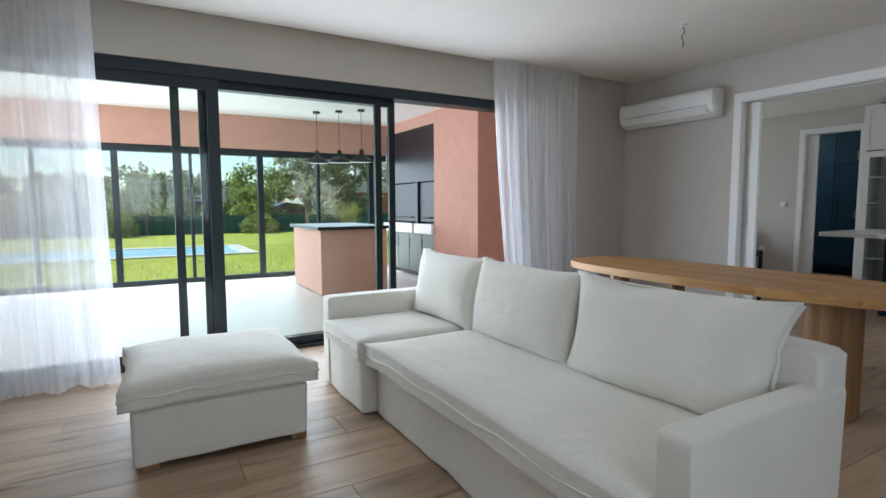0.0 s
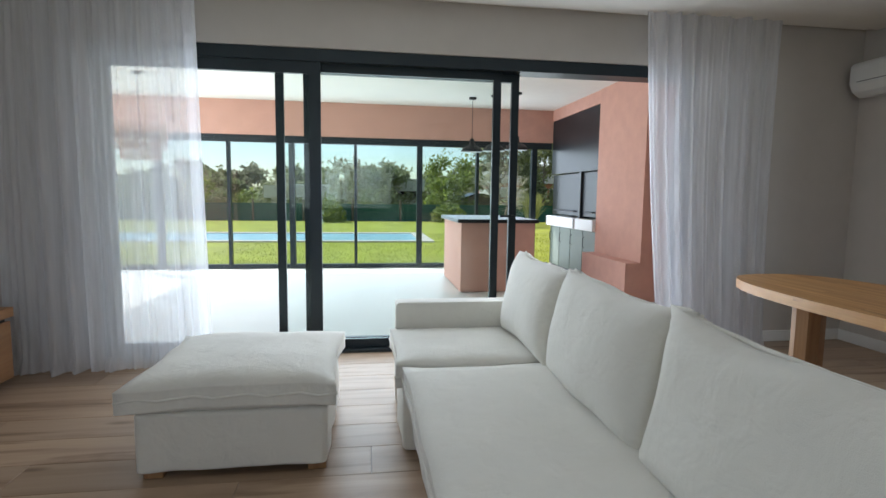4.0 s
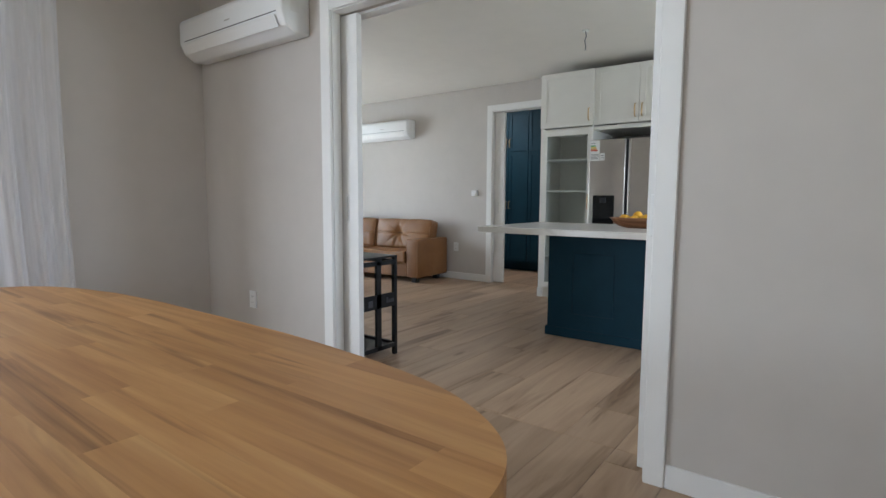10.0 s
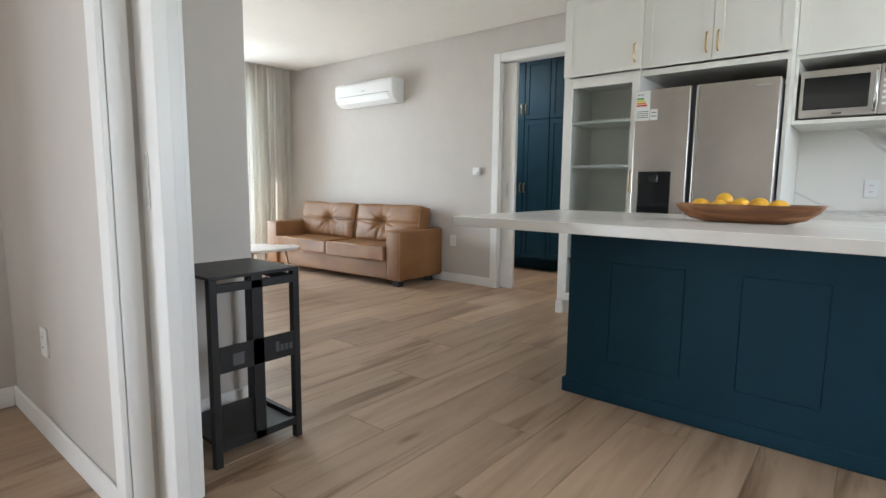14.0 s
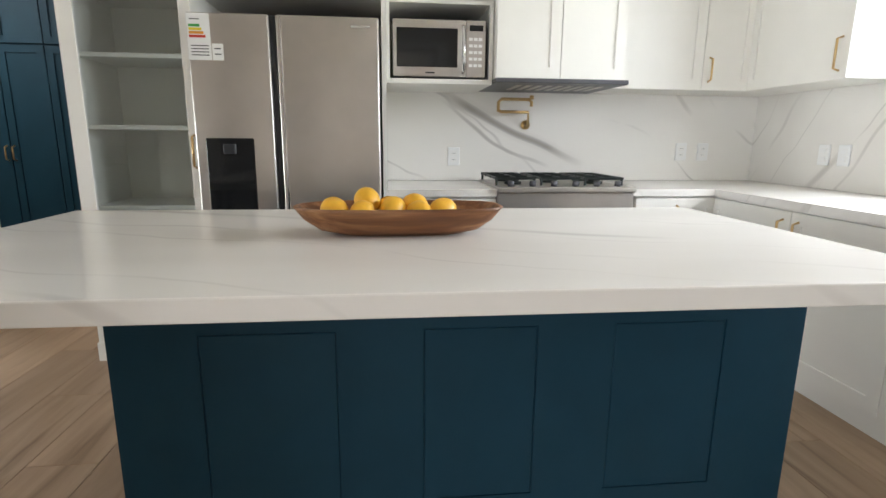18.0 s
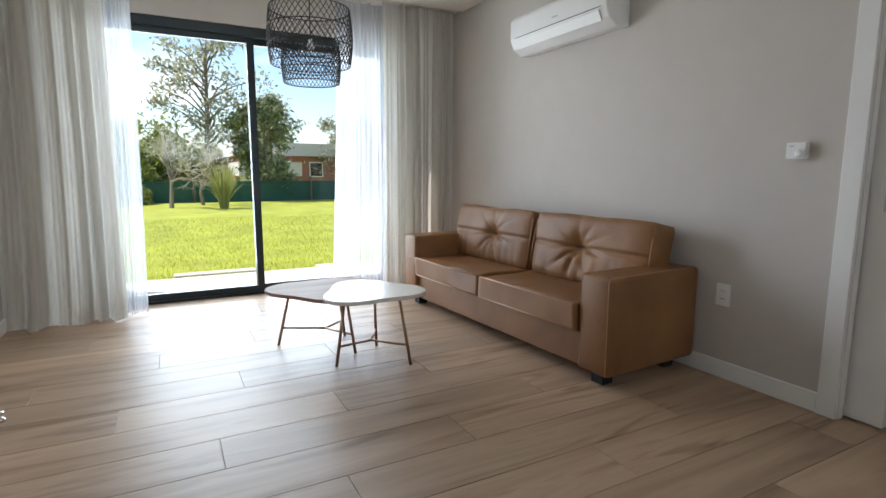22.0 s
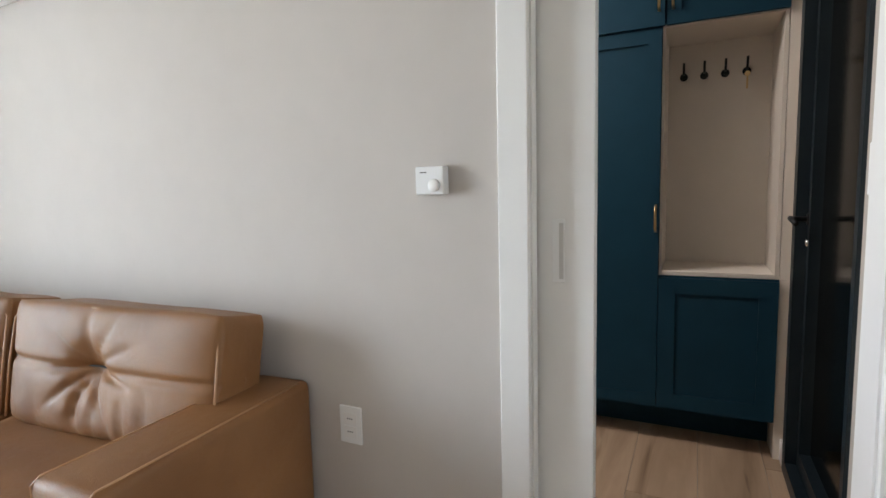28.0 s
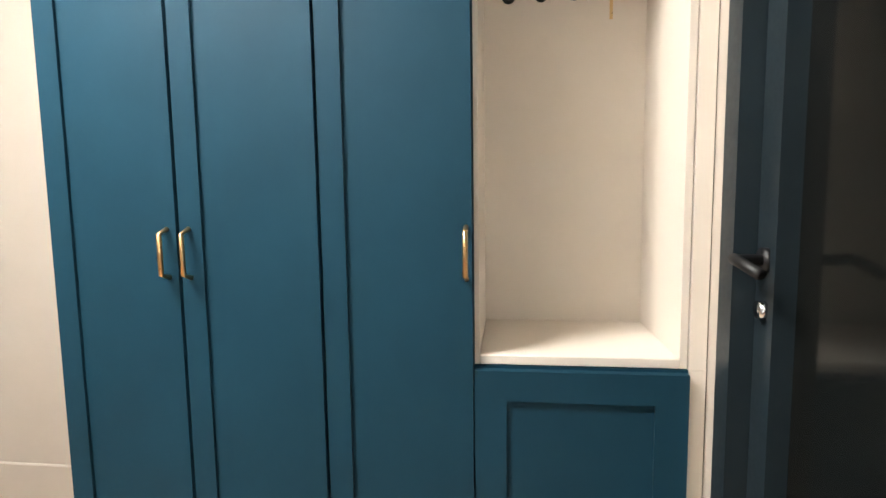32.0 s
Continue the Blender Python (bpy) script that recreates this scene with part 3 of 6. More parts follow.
# The recess over the hall is made up, to house the added lamp.
structure("ceiling_hall", boxes((4.06, 4.12, 0.28, 5.4, HT, 2.82), (4.68, 5.9, 0.28, 5.4, HT, 2.82), (4.12, 4.68, 0.28, 1.70, HT, 2.82), (4.12, 4.68, 2.60, 5.4, HT, 2.82), (4.06, 5.9, 0.28, 5.4, 2.82, 2.9), (4.075, 4.12, 0.505, 5.245, H, HT), (4.68, 5.725, 0.505, 5.245, H, HT), (4.12, 4.68, 0.505, 1.70, H, HT), (4.12, 4.68, 2.60, 5.245, H, HT)), M["ceiling"], "off-white plaster ceiling")


def baseboard(x0, x1, y0, y1, name="baseboard"):
    structure(name, box(x0, x1, y0, y1, 0.0, 0.095, 0.004, 1), M["trim"], "white painted baseboard")


baseboard(-1.5, -0.014, 1.306, 1.32)
baseboard(-0.014, 0.0, 0.0, 1.32)
baseboard(-0.014, 0.0, -4.6, -1.97)
baseboard(-6.28, -6.266, -4.6, -0.23)
baseboard(-6.266, -0.014, -4.6, -4.586)
baseboard(0.26, 0.274, 3.17, 5.0)
baseboard(0.2, 0.214, -3.2, -1.99)
baseboard(0.2, 0.214, 0.02, 0.5)
baseboard(0.214, 0.75, 0.486, 0.5)
baseboard(3.906, 3.92, 1.31, 5.0)
structure("baseboard", box(5.726, 5.74, 2.03, 5.26, 0, 0.15, 0.004, 1), M["cream"], "tall cream baseboard")
baseboard(5.085, 5.32, 0.49, 0.504)
baseboard(4.07, 4.19, 0.49, 0.504)

# white casings and linings of the two wide openings
def casing(name, x, y0, y1, z, w, proud, label):
    """A flat casing round an opening in a wall of constant x; proud is the signed thickness."""
    a, b = sorted((x, x + proud))
    bm = boxes((a, b, y0 - w, y0, 0, z + w, 0.003, 1), (a, b, y1, y1 + w, 0, z + w, 0.003, 1))
    add_box(bm, a, b, y0, y1, z, z + w, 0.003, 1)
    return structure(name, bm, M["trim"], label)


casing("trim_opening_living", 0.0, -1.89, -0.08, 2.18, 0.08, -0.018, "white lacquered casing round the wide opening")
casing("trim_opening_kitchen", 0.2, -1.89, -0.08, 2.18, 0.08, 0.018, "white lacquered casing round the wide opening")
structure("trim_lining_living", boxes((0.0, 0.06, -0.085, -0.07, 0, 2.19), (0.14, 0.2, -0.085, -0.07, 0, 2.19), (0.0, 0.06, -1.90, -1.885, 0, 2.19), (0.14, 0.2, -1.90, -1.885, 0, 2.19), (0.0, 0.07, -1.89, -0.08, 2.175, 2.19), (0.13, 0.2, -1.89, -0.08, 2.175, 2.19)), M["trim"], "white lining with a pocket-door track")
structure("trim_opening_hall", boxes((3.90, 3.92, 1.23, 1.31, 0, 2.35, 0.003, 1), (3.90, 3.92, 0.42, 0.51, 0, 2.35, 0.003, 1), (3.90, 3.92, 0.51, 1.23, 2.27, 2.35, 0.003, 1)), M["trim"], "white lacquered casing round the hall opening")
structure("trim_lining_hall", boxes((3.92, 3.96, 1.225, 1.24, 0, 2.28), (4.02, 4.06, 1.225, 1.24, 0, 2.28), (3.92, 4.06, 0.50, 0.515, 0, 2.28), (3.92, 4.06, 0.515, 1.225, 2.265, 2.28)), M["trim"], "white lining of the hall opening")


def pocket_door(name, x, y_edge, y_in, z, pull, label, cat="sliding door", drop=0.0):
    """A flush pocket leaf, its leading edge at y_edge; pull: how far in the pull plate sits; drop: how far it is lowered."""
    t = thing(name, x, (y_edge + y_in) / 2, 0, label, cat)
    part("leaf", box(x - 0.02, x + 0.02, min(y_edge, y_in), max(y_edge, y_in), 0.008, z, 0.002, 1), M["trim"], t)
    d = -1 if y_edge < y_in else 1
    for s in (-1, 1):
        a, b = sorted((x + s * 0.02, x + s * 0.024))
        yc = y_edge - d * pull
        part("pull_plate", box(a, b, yc - 0.016, yc + 0.016, 0.975 - drop, 1.14 - drop, 0.0015, 1), M["plastic"], t, "white recessed pull")
        # Flat strip on the plate; its grey paints the shade of the recess.
        c, e = sorted((x + s * 0.0235, x + s * 0.0255))
        part("finger_groove", box(c, e, yc - 0.013, yc - 0.002, 0.985 - drop, 1.13 - drop), M["groove"], t, "grey strip painted for the shade in the finger groove")
    return t


pocket_door("pocket_door", 0.10, -0.20, 0.04, 2.17, 0.09, "white lacquered pocket door slid almost away into the wall")
pocket_door("pocket_door", 0.10, -1.84, -1.98, 2.17, 0.03, "white lacquered pocket door slid almost away into the wall")
pocket_door("pocket_door", 3.99, 1.08, 1.30, 2.26, 0.09, "white lacquered pocket door slid almost away beside the thermostat", drop=0.045)


# ---- black aluminium windows ----
def sash(parent, x0, x1, y, z0, z1, w=0.06, d=0.035, name="sash", pane="glass"):
    s = part(name, ring("y", y, y + d, x0, x1, z0, z1, w), M["frame"], parent)
    g = part("pane", box(x0 + w, x1 - w, y + d / 2 - 0.003, y + d / 2 + 0.003, z0 + w, z1 - w), M[pane], s, "clear glass pane")
    g.visible_shadow = False
    return s


w = thing("window_1", -3.75, 1.42, 0, "wide black aluminium sliding door standing open to the gallery", "sliding door", kind="structure")
part("window_frame", boxes((-6.0, -1.5, 1.34, 1.52, 2.17, 2.26, 0.003, 1), (-6.0, -5.94, 1.34, 1.52, 0, 2.17, 0.003, 1), (-1.56, -1.5, 1.34, 1.52, 0, 2.17, 0.003, 1), (-5.94, -1.56, 1.34, 1.52, 0.0, 0.03, 0.003, 1)), M["frame"], w)
sash(w, -5.98, -4.46, 1.355, 0.03, 2.17, 0.085, pane="glass_soft")
sash(w, -4.79, -3.09, 1.41, 0.03, 2.17, pane="glass_soft")
s3 = sash(w, -4.595, -2.93, 1.465, 0.03, 2.17, pane="glass_soft")
part("handle", tube([(-2.96, 1.465, 1.06), (-2.96, 1.40, 1.06), (-3.08, 1.395, 1.06)], 0.009), M["frame"], s3, "black lever handle", True)

w = thing("window_2", 2.05, 5.1, 0, "black aluminium sliding garden door, closed", "sliding door", kind="structure")
part("window_frame", boxes((0.75, 3.35, 5.02, 5.2, 2.25, 2.33, 0.003, 1), (0.75, 0.81, 5.02, 5.2, 0, 2.25, 0.003, 1), (3.29, 3.35, 5.02, 5.2, 0, 2.25, 0.003, 1), (0.81, 3.29, 5.02, 5.2, -0.004, 0.022, 0.003, 1)), M["frame"], w)
sash(w, 0.79, 2.07, 5.04, 0.018, 2.26, pane="glass_soft")
sash(w, 2.01, 3.31, 5.09, 0.018, 2.26, pane="glass_soft")

w = thing("window_3", 2.1, -3.95, 0.95, "black framed kitchen window over the counter", "window", kind="structure")
part("window_frame", boxes((1.2, 2.98, -4.0, -3.9, 2.24, 2.3, 0.003, 1), (1.2, 2.98, -4.0, -3.9, 0.95, 1.0, 0.003, 1), (1.2, 1.26, -4.0, -3.9, 1.0, 2.24, 0.003, 1), (2.92, 2.98, -4.0, -3.9, 1.0, 2.24, 0.003, 1)), M["frame"], w)
sash(w, 1.26, 2.12, -3.97, 1.0, 2.24)
sash(w, 2.06, 2.92, -3.93, 1.0, 2.24)

w = thing("window_5", -4.6, -4.7, 0.9, "black framed window in the living room wall", "window", kind="structure")
part("window_frame", ring("y", -4.79, -4.74, -5.6, -3.6, 0.9, 2.2, 0.05), M["frame"], w)


# ---- gallery (covered terrace with barbecue) ----
structure("floor_gallery", box(-8.6, 0.0, 1.55, 6.35, -0.18, -0.012), M["gallery_floor"], "pale tiled gallery floor")
structure("ceiling_gallery", box(-8.6, 0.0, 1.55, 6.5, 2.68, 2.85), M["ceiling"], "white gallery ceiling")
structure("wall_gallery_beam", box(-8.6, -0.95, 6.1, 6.4, 2.14, 2.68), M["pink"], "terracotta pink beam over the gallery glazing")
structure("wall_gallery_house", box(-8.6, -7.2, 1.55, 1.75, 0, 2.68), M["pink"], "terracotta pink house wall")
structure("wall_gallery_east", box(-0.3, 0.0, 1.56, 6.4, 0, 2.68), M["pink"], "terracotta pink gallery wall")
gw = thing("window_4", -6.0, 6.2, 0, "long black framed gallery glazing towards the garden", "window", kind="structure")
part("window_frame", box(-8.6, -0.95, 6.15, 6.25, 2.03, 2.14), M["frame"], gw)
part("window_sill", box(-8.6, -0.95, 6.15, 6.25, -0.01, 0.06), M["frame"], gw)
xs = [-8.4, -7.35, -6.3, -5.32, -4.3, -3.24, -2.25, -1.25]
for k, x in enumerate(xs):
    hw = 0.045 if k % 2 else 0.024
    part("mullion", box(x - hw, x + hw, 6.15, 6.25, 0.06, 2.03), M["frame"], gw)
for a, b in zip(xs, xs[1:]):
    g = part("pane", box(a + 0.045, b - 0.045, 6.197, 6.203, 0.06, 2.03), M["glass"], gw, "clear glass pane")
    g.visible_shadow = False

bar = thing("barbecue_bar", -2.5, 4.4, 0, "terracotta pink masonry bar with a black stone top", "bar counter")
for b in ((-2.95, -1.99, 3.80, 3.97), (-2.95, -2.78, 3.97, 5.2), (-2.16, -1.99, 3.97, 5.2)):
    part("side_wall", box(*b, 0, 0.88, 0.004, 1), M["pink"], bar)
part("top", box(-3.0, -1.95, 3.75, 5.24, 0.88, 0.925, 0.004, 1), M["granite"], bar, "black polished stone top")

grill = thing("barbecue_unit", -0.6, 5.2, 0, "black barbecue wall unit with green doors beside the pink chimney", "barbecue")
part("chimney_breast", box(-0.97, -0.3, 3.0, 4.24, 0, 2.68), M["pink"], grill, "terracotta pink masonry column")
part("chimney_base", box(-1.15, -0.97, 3.0, 4.24, 0, 0.46), M["pink"], grill, "stepped pink base")
part("lintel", box(-0.96, -0.3, 4.24, 6.14, 2.5, 2.68), M["pink"], grill, "pink band above the black cladding")
part("upper_panel", box(-0.94, -0.3, 4.24, 6.14, 1.60, 2.5, 0.004, 1), M["black"], grill, "black upper cladding")
for y0, y1 in ((4.26, 4.86), (4.94, 6.12)):
    part("shutter", box(-0.91, -0.3, y0, y1, 0.93, 1.585, 0.004, 1), M["black"], grill, "black lift-up barbecue shutter")
    part("shutter_handle", tube([(-0.91, y0 + 0.15, 1.0), (-0.95, y0 + 0.15, 1.0), (-0.95, y1 - 0.15, 1.0), (-0.91, y1 - 0.15, 1.0)], 0.01), M["black_metal"], grill)
part("post", box(-0.945, -0.3, 4.865, 4.935, 0.90, 1.6, 0.004, 1), M["black"], grill)
for y0, y1 in ((4.24, 4.86), (4.94, 6.14)):
    part("ledge", box(-1.02, -0.3, y0, y1, 0.74, 0.9, 0.004, 1), M["trim"], grill, "pale stone hearth ledge")
for y0, y1 in ((4.26, 4.72), (4.74, 5.2), (5.22, 5.66), (5.68, 6.12)):
    d = part("door", box(-0.94, -0.3, y0, y1, 0.07, 0.735, 0.004, 1), M["green_cab"], grill, "grey-green cabinet door")
    part("handle", tube([(-0.94, y1 - 0.05, 0.48), (-0.965, y1 - 0.05, 0.49), (-0.965, y1 - 0.05, 0.62), (-0.94, y1 - 0.05, 0.63)], 0.006, 8), M["black_metal"], d)
part("plinth", box(-0.9, -0.3, 4.26, 6.12, 0, 0.07), M["black"], grill)


def cone_pendant(x, y):
    t = thing("pendant_lamp", x, y, 2.68, "black metal pendant lamp with a flared shade", "pendant lamp", "pendants over the bar")
    part("canopy", lathe([(0.055, 2.65), (0.055, 2.679)], x, y, 20), M["black_metal"], t)
    part("cord", tube([(x, y, 2.65), (x, y, 2.06)], 0.004, 6), M["black_metal"], t)
    part("shade", lathe([(0.17, 1.88), (0.165, 1.895), (0.115, 1.95), (0.04, 1.99), (0.032, 2.07), (0.0, 2.08)], x, y, 28), M["black_metal"], t, "", True)


for px, py in ((-2.55, 5.2), (-2.27, 4.95), (-2.0, 4.7)):
    cone_pendant(px, py)

# ---- ground outside ----
ground = structure("ground", box(-250, 250, 6.44, 420, -0.6, -0.12), M["grass"], "mown lawn running to the trees")
structure("ground_behind", box(-250, 250, -250, 6.44, -0.8, -0.2), M["grass"], "grass around the house")
structure("terrace", boxes((-8.6, 0.01, 6.36, 7.0, -0.3, -0.05), (0.01, 4.2, 5.26, 6.45, -0.3, -0.05)), M["paving"], "pale concrete terrace strip")
for sx, sy, sw in ((1.80, 6.93, 0.46), (0.62, 7.46, 0.26), (3.3, 6.80, 0.30)):
    slab = thing("stepping_stone", sx, sy, -0.12, "pale concrete stepping slab set in the lawn", "paving slab", "stepping slabs")
    part("slab", box(sx - sw, sx + sw, sy - 0.09, sy + 0.09, -0.14, -0.095, 0.006, 1), M["paving"], slab)
structure("pool_water", box(-17, -2.6, 12.4, 15.2, -0.125, -0.105), M["water"], "turquoise swimming pool")
structure("pool_coping", boxes((-17.4, -2.2, 12.1, 12.4, -0.13, -0.08), (-17.4, -2.2, 15.2, 15.6, -0.13, -0.08), (-17.4, -17.0, 12.4, 15.2, -0.13, -0.08), (-2.6, -2.2, 12.4, 15.2, -0.13, -0.08)), M["paving"], "pale stone pool edge")


# ---- floor base under the planks ----
structure("floor", boxes((-7.2, 0.2, -4.8, 1.34, -0.15, -0.004), (0.2, 4.15, -4.05, 5.02, -0.15, -0.004), (4.15, 5.9, 0.28, 5.4, -0.15, -0.004)), M["grout"], "grouted bed under the wood-look planks")


# ---- living room things ----
def curtain(name, x0, x1, y, z0, z1, material, folds, amp, label, flare=0.0, drift=0.0, hem=0.0, seed=0, fine=0.36, lean=0.0):
    """Cloth with soft pleats gathered at the top and falling wider to the hem; lean: how far the hem swings into the room."""
    t = thing(name, (x0 + x1) / 2, y, z0, label, "curtain")
    bm = bmesh.new()
    nu, nv = folds * 16, 26
    rnd = random.Random(seed)
    ph = [rnd.uniform(0, 6.28) for _ in range(6)]
    grid = []
    for j in range(nv + 1):
        v = j / nv
        row = []
        for i in range(nu + 1):
            u = i / nu
            w_ = u + 0.012 * math.sin(u * 9 + ph[0]) * v
            a = w_ * folds * math.tau
            big = math.sin(a + 1.6 * math.sin(u * 7 + ph[1]) + v * 1.1 * math.sin(u * 11 + ph[2])) * (0.7 + 0.5 * math.sin(u * 13 + ph[4]))
            small = math.sin(2.7 * a + 1.5 * math.sin(u * 17 + ph[3]) + ph[3]) * fine + math.sin(4.1 * a + ph[0] + v) * 0.12
            pinch = 0.55 + 0.45 * min(1, v * 3)
            xx = x0 + (x1 - x0) * u + (u - 0.5) * flare * v + drift * v * v
            yy = y + amp * pinch * (big + small) + 0.02 * v * math.sin(u * 5 + ph[4]) - lean * v * v
            zz = z1 + (z0 - z1) * v
            if v > 0.97:
                yy -= hem * (0.5 + 0.5 * math.sin(a * 0.5 + ph[5]))
            row.append(bm.verts.new((xx, yy, zz)))
        grid.append(row)
    for r, s in zip(grid, grid[1:]):
        for i in range(nu):
            bm.faces.new((r[i], r[i + 1], s[i + 1], s[i]))
    part("cloth", bm, material, t, "", True)
    part("rail", box(x0 - 0.02, x1 + 0.02, y - 0.012, y + 0.012, z1 - 0.004, z1 + 0.0, 0, 1), M["trim"], t, "white ceiling track")
    return t


curtain("sheer_curtain", -6.46, -5.24, 1.10, 0.008, HT - 0.004, M["sheer"], 9, 0.048, "floor-length white sheer curtain drawn back beside the sliding door", 0.08, 0.02, 0.05, 3, 0.24)
curtain("sheer_curtain", -2.06, -0.93, 1.14, 0.008, HT - 0.004, M["sheer"], 8, 0.055, "floor-length white sheer curtain gathered beside the sliding door", -0.20, 0.12, 0.10, 5, 0.2)


def split_ac(name, x, y0, y1, z0, z1, label):
    """A wall split unit on a wall at x, standing out to -x."""
    t = thing(name, x, (y0 + y1) / 2, z0, label, "air conditioner")
    d = 0.20
    prof = [(x, z0 + 0.01), (x - 0.10, z0), (x - 0.17, z0 + 0.045), (x - d, z0 + 0.11), (x - d, z1 - 0.03), (x - d + 0.03, z1), (x, z1)]
    bm = bmesh.new()
    a = [bm.verts.new((px, y0, pz)) for px, pz in prof]
    b = [bm.verts.new((px, y1, pz)) for px, pz in prof]
    k = len(prof)
    for i in range(k):
        bm.faces.new((a[i], a[(i + 1) % k], b[(i + 1) % k], b[i]))
    bm.faces.new(a[::-1])
    bm.faces.new(b)
    bmesh.ops.bevel(bm, geom=bm.edges[:], offset=0.012, segments=3, profile=0.5, affect="EDGES")
    part("housing", bm, M["plastic"], t, "", True)
    tilt = boxes((-0.003, 0.003, y0 + 0.06, y1 - 0.08, -0.035, 0.035, 0.002, 1))
    bmesh.ops.rotate(tilt, verts=tilt.verts, cent=(0, 0, 0), matrix=Matrix.Rotation(radians(-30), 3, "Y"))
    bmesh.ops.translate(tilt, verts=tilt.verts, vec=(x - 0.19, 0, z0 + 0.065))
    part("louvre", tilt, M["trim"], t)
    part("seam", box(x - d - 0.001, x - d + 0.006, y0 + 0.05, y1 - 0.07, z0 + 0.112, z0 + 0.117), M["steel_dark"], t, "dark outlet gap")
    yc = (y0 + y1) / 2 - 0.02
    part("badge", box(x - d - 0.0015, x - d + 0.002, yc - 0.03, yc + 0.03, z0 + 0.155, z0 + 0.163), M["steel"], t)
    part("side_label", box(x - 0.14, x - 0.08, y0 - 0.001, y0 + 0.002, z0 + 0.12, z0 + 0.24), M["paper"], t)
    return t


split_ac("air_conditioner", 0.0, 0.105, 1.24, 2.06, 2.335, "white split air conditioner on the greige wall above the dining end")
split_ac("air_conditioner", 3.92, 2.56, 3.56, 1.99, 2.265, "white split air conditioner high above the leather sofa")


def wall_plate(name, axis, at, a, z, w, h, label, cat, sign, slots=1, key="socket"):
    """A faceplate on a wall: axis x or y, its plane at `at`, centre a along the wall."""
    t = thing(name, at if axis == "x" else a, a if axis == "x" else at, z, label, cat)
    def slab(d0, d1, u0, u1, z0, z1, bv):
        p, q = sorted((at + sign * d0, at + sign * d1))
        return box(p, q, u0, u1, z0, z1, bv, 2) if axis == "x" else box(u0, u1, p, q, z0, z1, bv, 2)
    part("plate", slab(0, 0.009, a - w / 2, a + w / 2, z - h / 2, z + h / 2, 0.003), M["plastic"], t)
    for k in range(slots):
        zc = z + (k - (slots - 1) / 2) * 0.042
        m = part("module", slab(0.009, 0.0105, a - w * 0.3, a + w * 0.3, zc - 0.018, zc + 0.018, 0.0), M["trim"], t)
        if key == "socket":
            for s in (-0.008, 0.0, 0.008):
                part("pin_hole", slab(0.0105, 0.011, a + s - 0.002, a + s + 0.002, zc - 0.002, zc + 0.002, 0.0), M["ink"], m)
        elif key == "switch":
            part("rocker", slab(0.0105, 0.013, a - w * 0.2, a + w * 0.24, zc - 0.012, zc + 0.012, 0.001), M["plastic"], m)
    return t


wall_plate("wall_socket", "x", 0.0, 0.757, 0.42, 0.075, 0.12, "white wall socket low on the greige wall", "socket", -1, 2)
wall_plate("wall_socket", "x", -6.28, -0.76, 1.43, 0.085, 0.125, "white socket plate on the chimney breast", "socket", 1, 2)
wall_plate("wall_socket", "x", 3.92, 1.81, 0.455, 0.08, 0.12, "white wall socket beside the leather sofa", "socket", -1, 2)
for k in range(3):
    wall_plate("wall_socket", "x", 0.26, 3.745 + k * 0.096, 0.347, 0.088, 0.12, "white wall socket in a row of three by the garden window", "socket", 1, 2)
wall_plate("light_switch", "y", 0.49, 4.105, 1.2, 0.075, 0.12, "white two-way light switch beside the entrance door", "switch", 1, 2, "switch")

th = thing("thermostat", 3.92, 1.50, 1.2, "small white wall thermostat with a round dial", "thermostat")
part("body", box(3.885, 3.92, 1.455, 1.54, 1.165, 1.24, 0.004, 2), M["plastic"], th)
dial = lathe([(0.017, 0), (0.017, 0.006), (0.014, 0.008)], 0, 0, 24)
bmesh.ops.rotate(dial, verts=dial.verts, cent=(0, 0, 0), matrix=Matrix.Rotation(radians(-90), 3, "Y"))
bmesh.ops.translate(dial, verts=dial.verts, vec=(3.885, 1.482, 1.19))
part("dial", dial, M["trim"], th, "", True)
part("print", box(3.8838, 3.886, 1.505, 1.525, 1.223, 1.2255), M["ink"], th)


# low oak cabinet in the alcove
lc = thing("low_cabinet", -6.64, 0.5, 0, "low oak drawer cabinet built into the alcove beside the fireplace", "cabinet")
part("body", box(-7.0, -6.33, -0.225, 0.86, 0.10, 0.44, 0.002, 1), M["black"], lc, "dark carcass")
part("top", box(-7.0, -6.29, -0.227, 0.88, 0.44, 0.50, 0.003, 1), M["cab_wood"], lc, "oak top")
for y0, y1 in ((-0.21, 0.20), (0.22, 0.86)):
    part("drawer_front", box(-6.325, -6.30, y0, y1, 0.06, 0.415, 0.003, 1), M["cab_wood"], lc)


# white slipcovered sofa
def skirt(x0, x1, y0, y1, z0, z1, seed=0, n=22, amp=0.018):
    """A loose fabric box: wavy walls that hang to the floor."""
    bm = bmesh.new()
    bmesh.ops.create_cube(bm, size=1)
    bmesh.ops.bevel(bm, geom=bm.edges[:], offset=0.03, segments=2, profile=0.5, affect="EDGES")
    bmesh.ops.subdivide_edges(bm, edges=[e for e in bm.edges if e.calc_length() > 0.3], cuts=n, use_grid_fill=True)
    for v in bm.verts:
        c = Vector(((x0 + x1) / 2 + v.co.x * (x1 - x0), (y0 + y1) / 2 + v.co.y * (y1 - y0), (z0 + z1) / 2 + v.co.z * (z1 - z0)))
        k = 0.3 + 0.7 * (0.5 - v.co.z)
        d = noise.noise_vector(Vector((c.x * 7, c.y * 7, c.z * 1.2 + seed * 9))) * amp * k
        c.x += d.x
        c.y += d.y
        v.co = c
    return bm


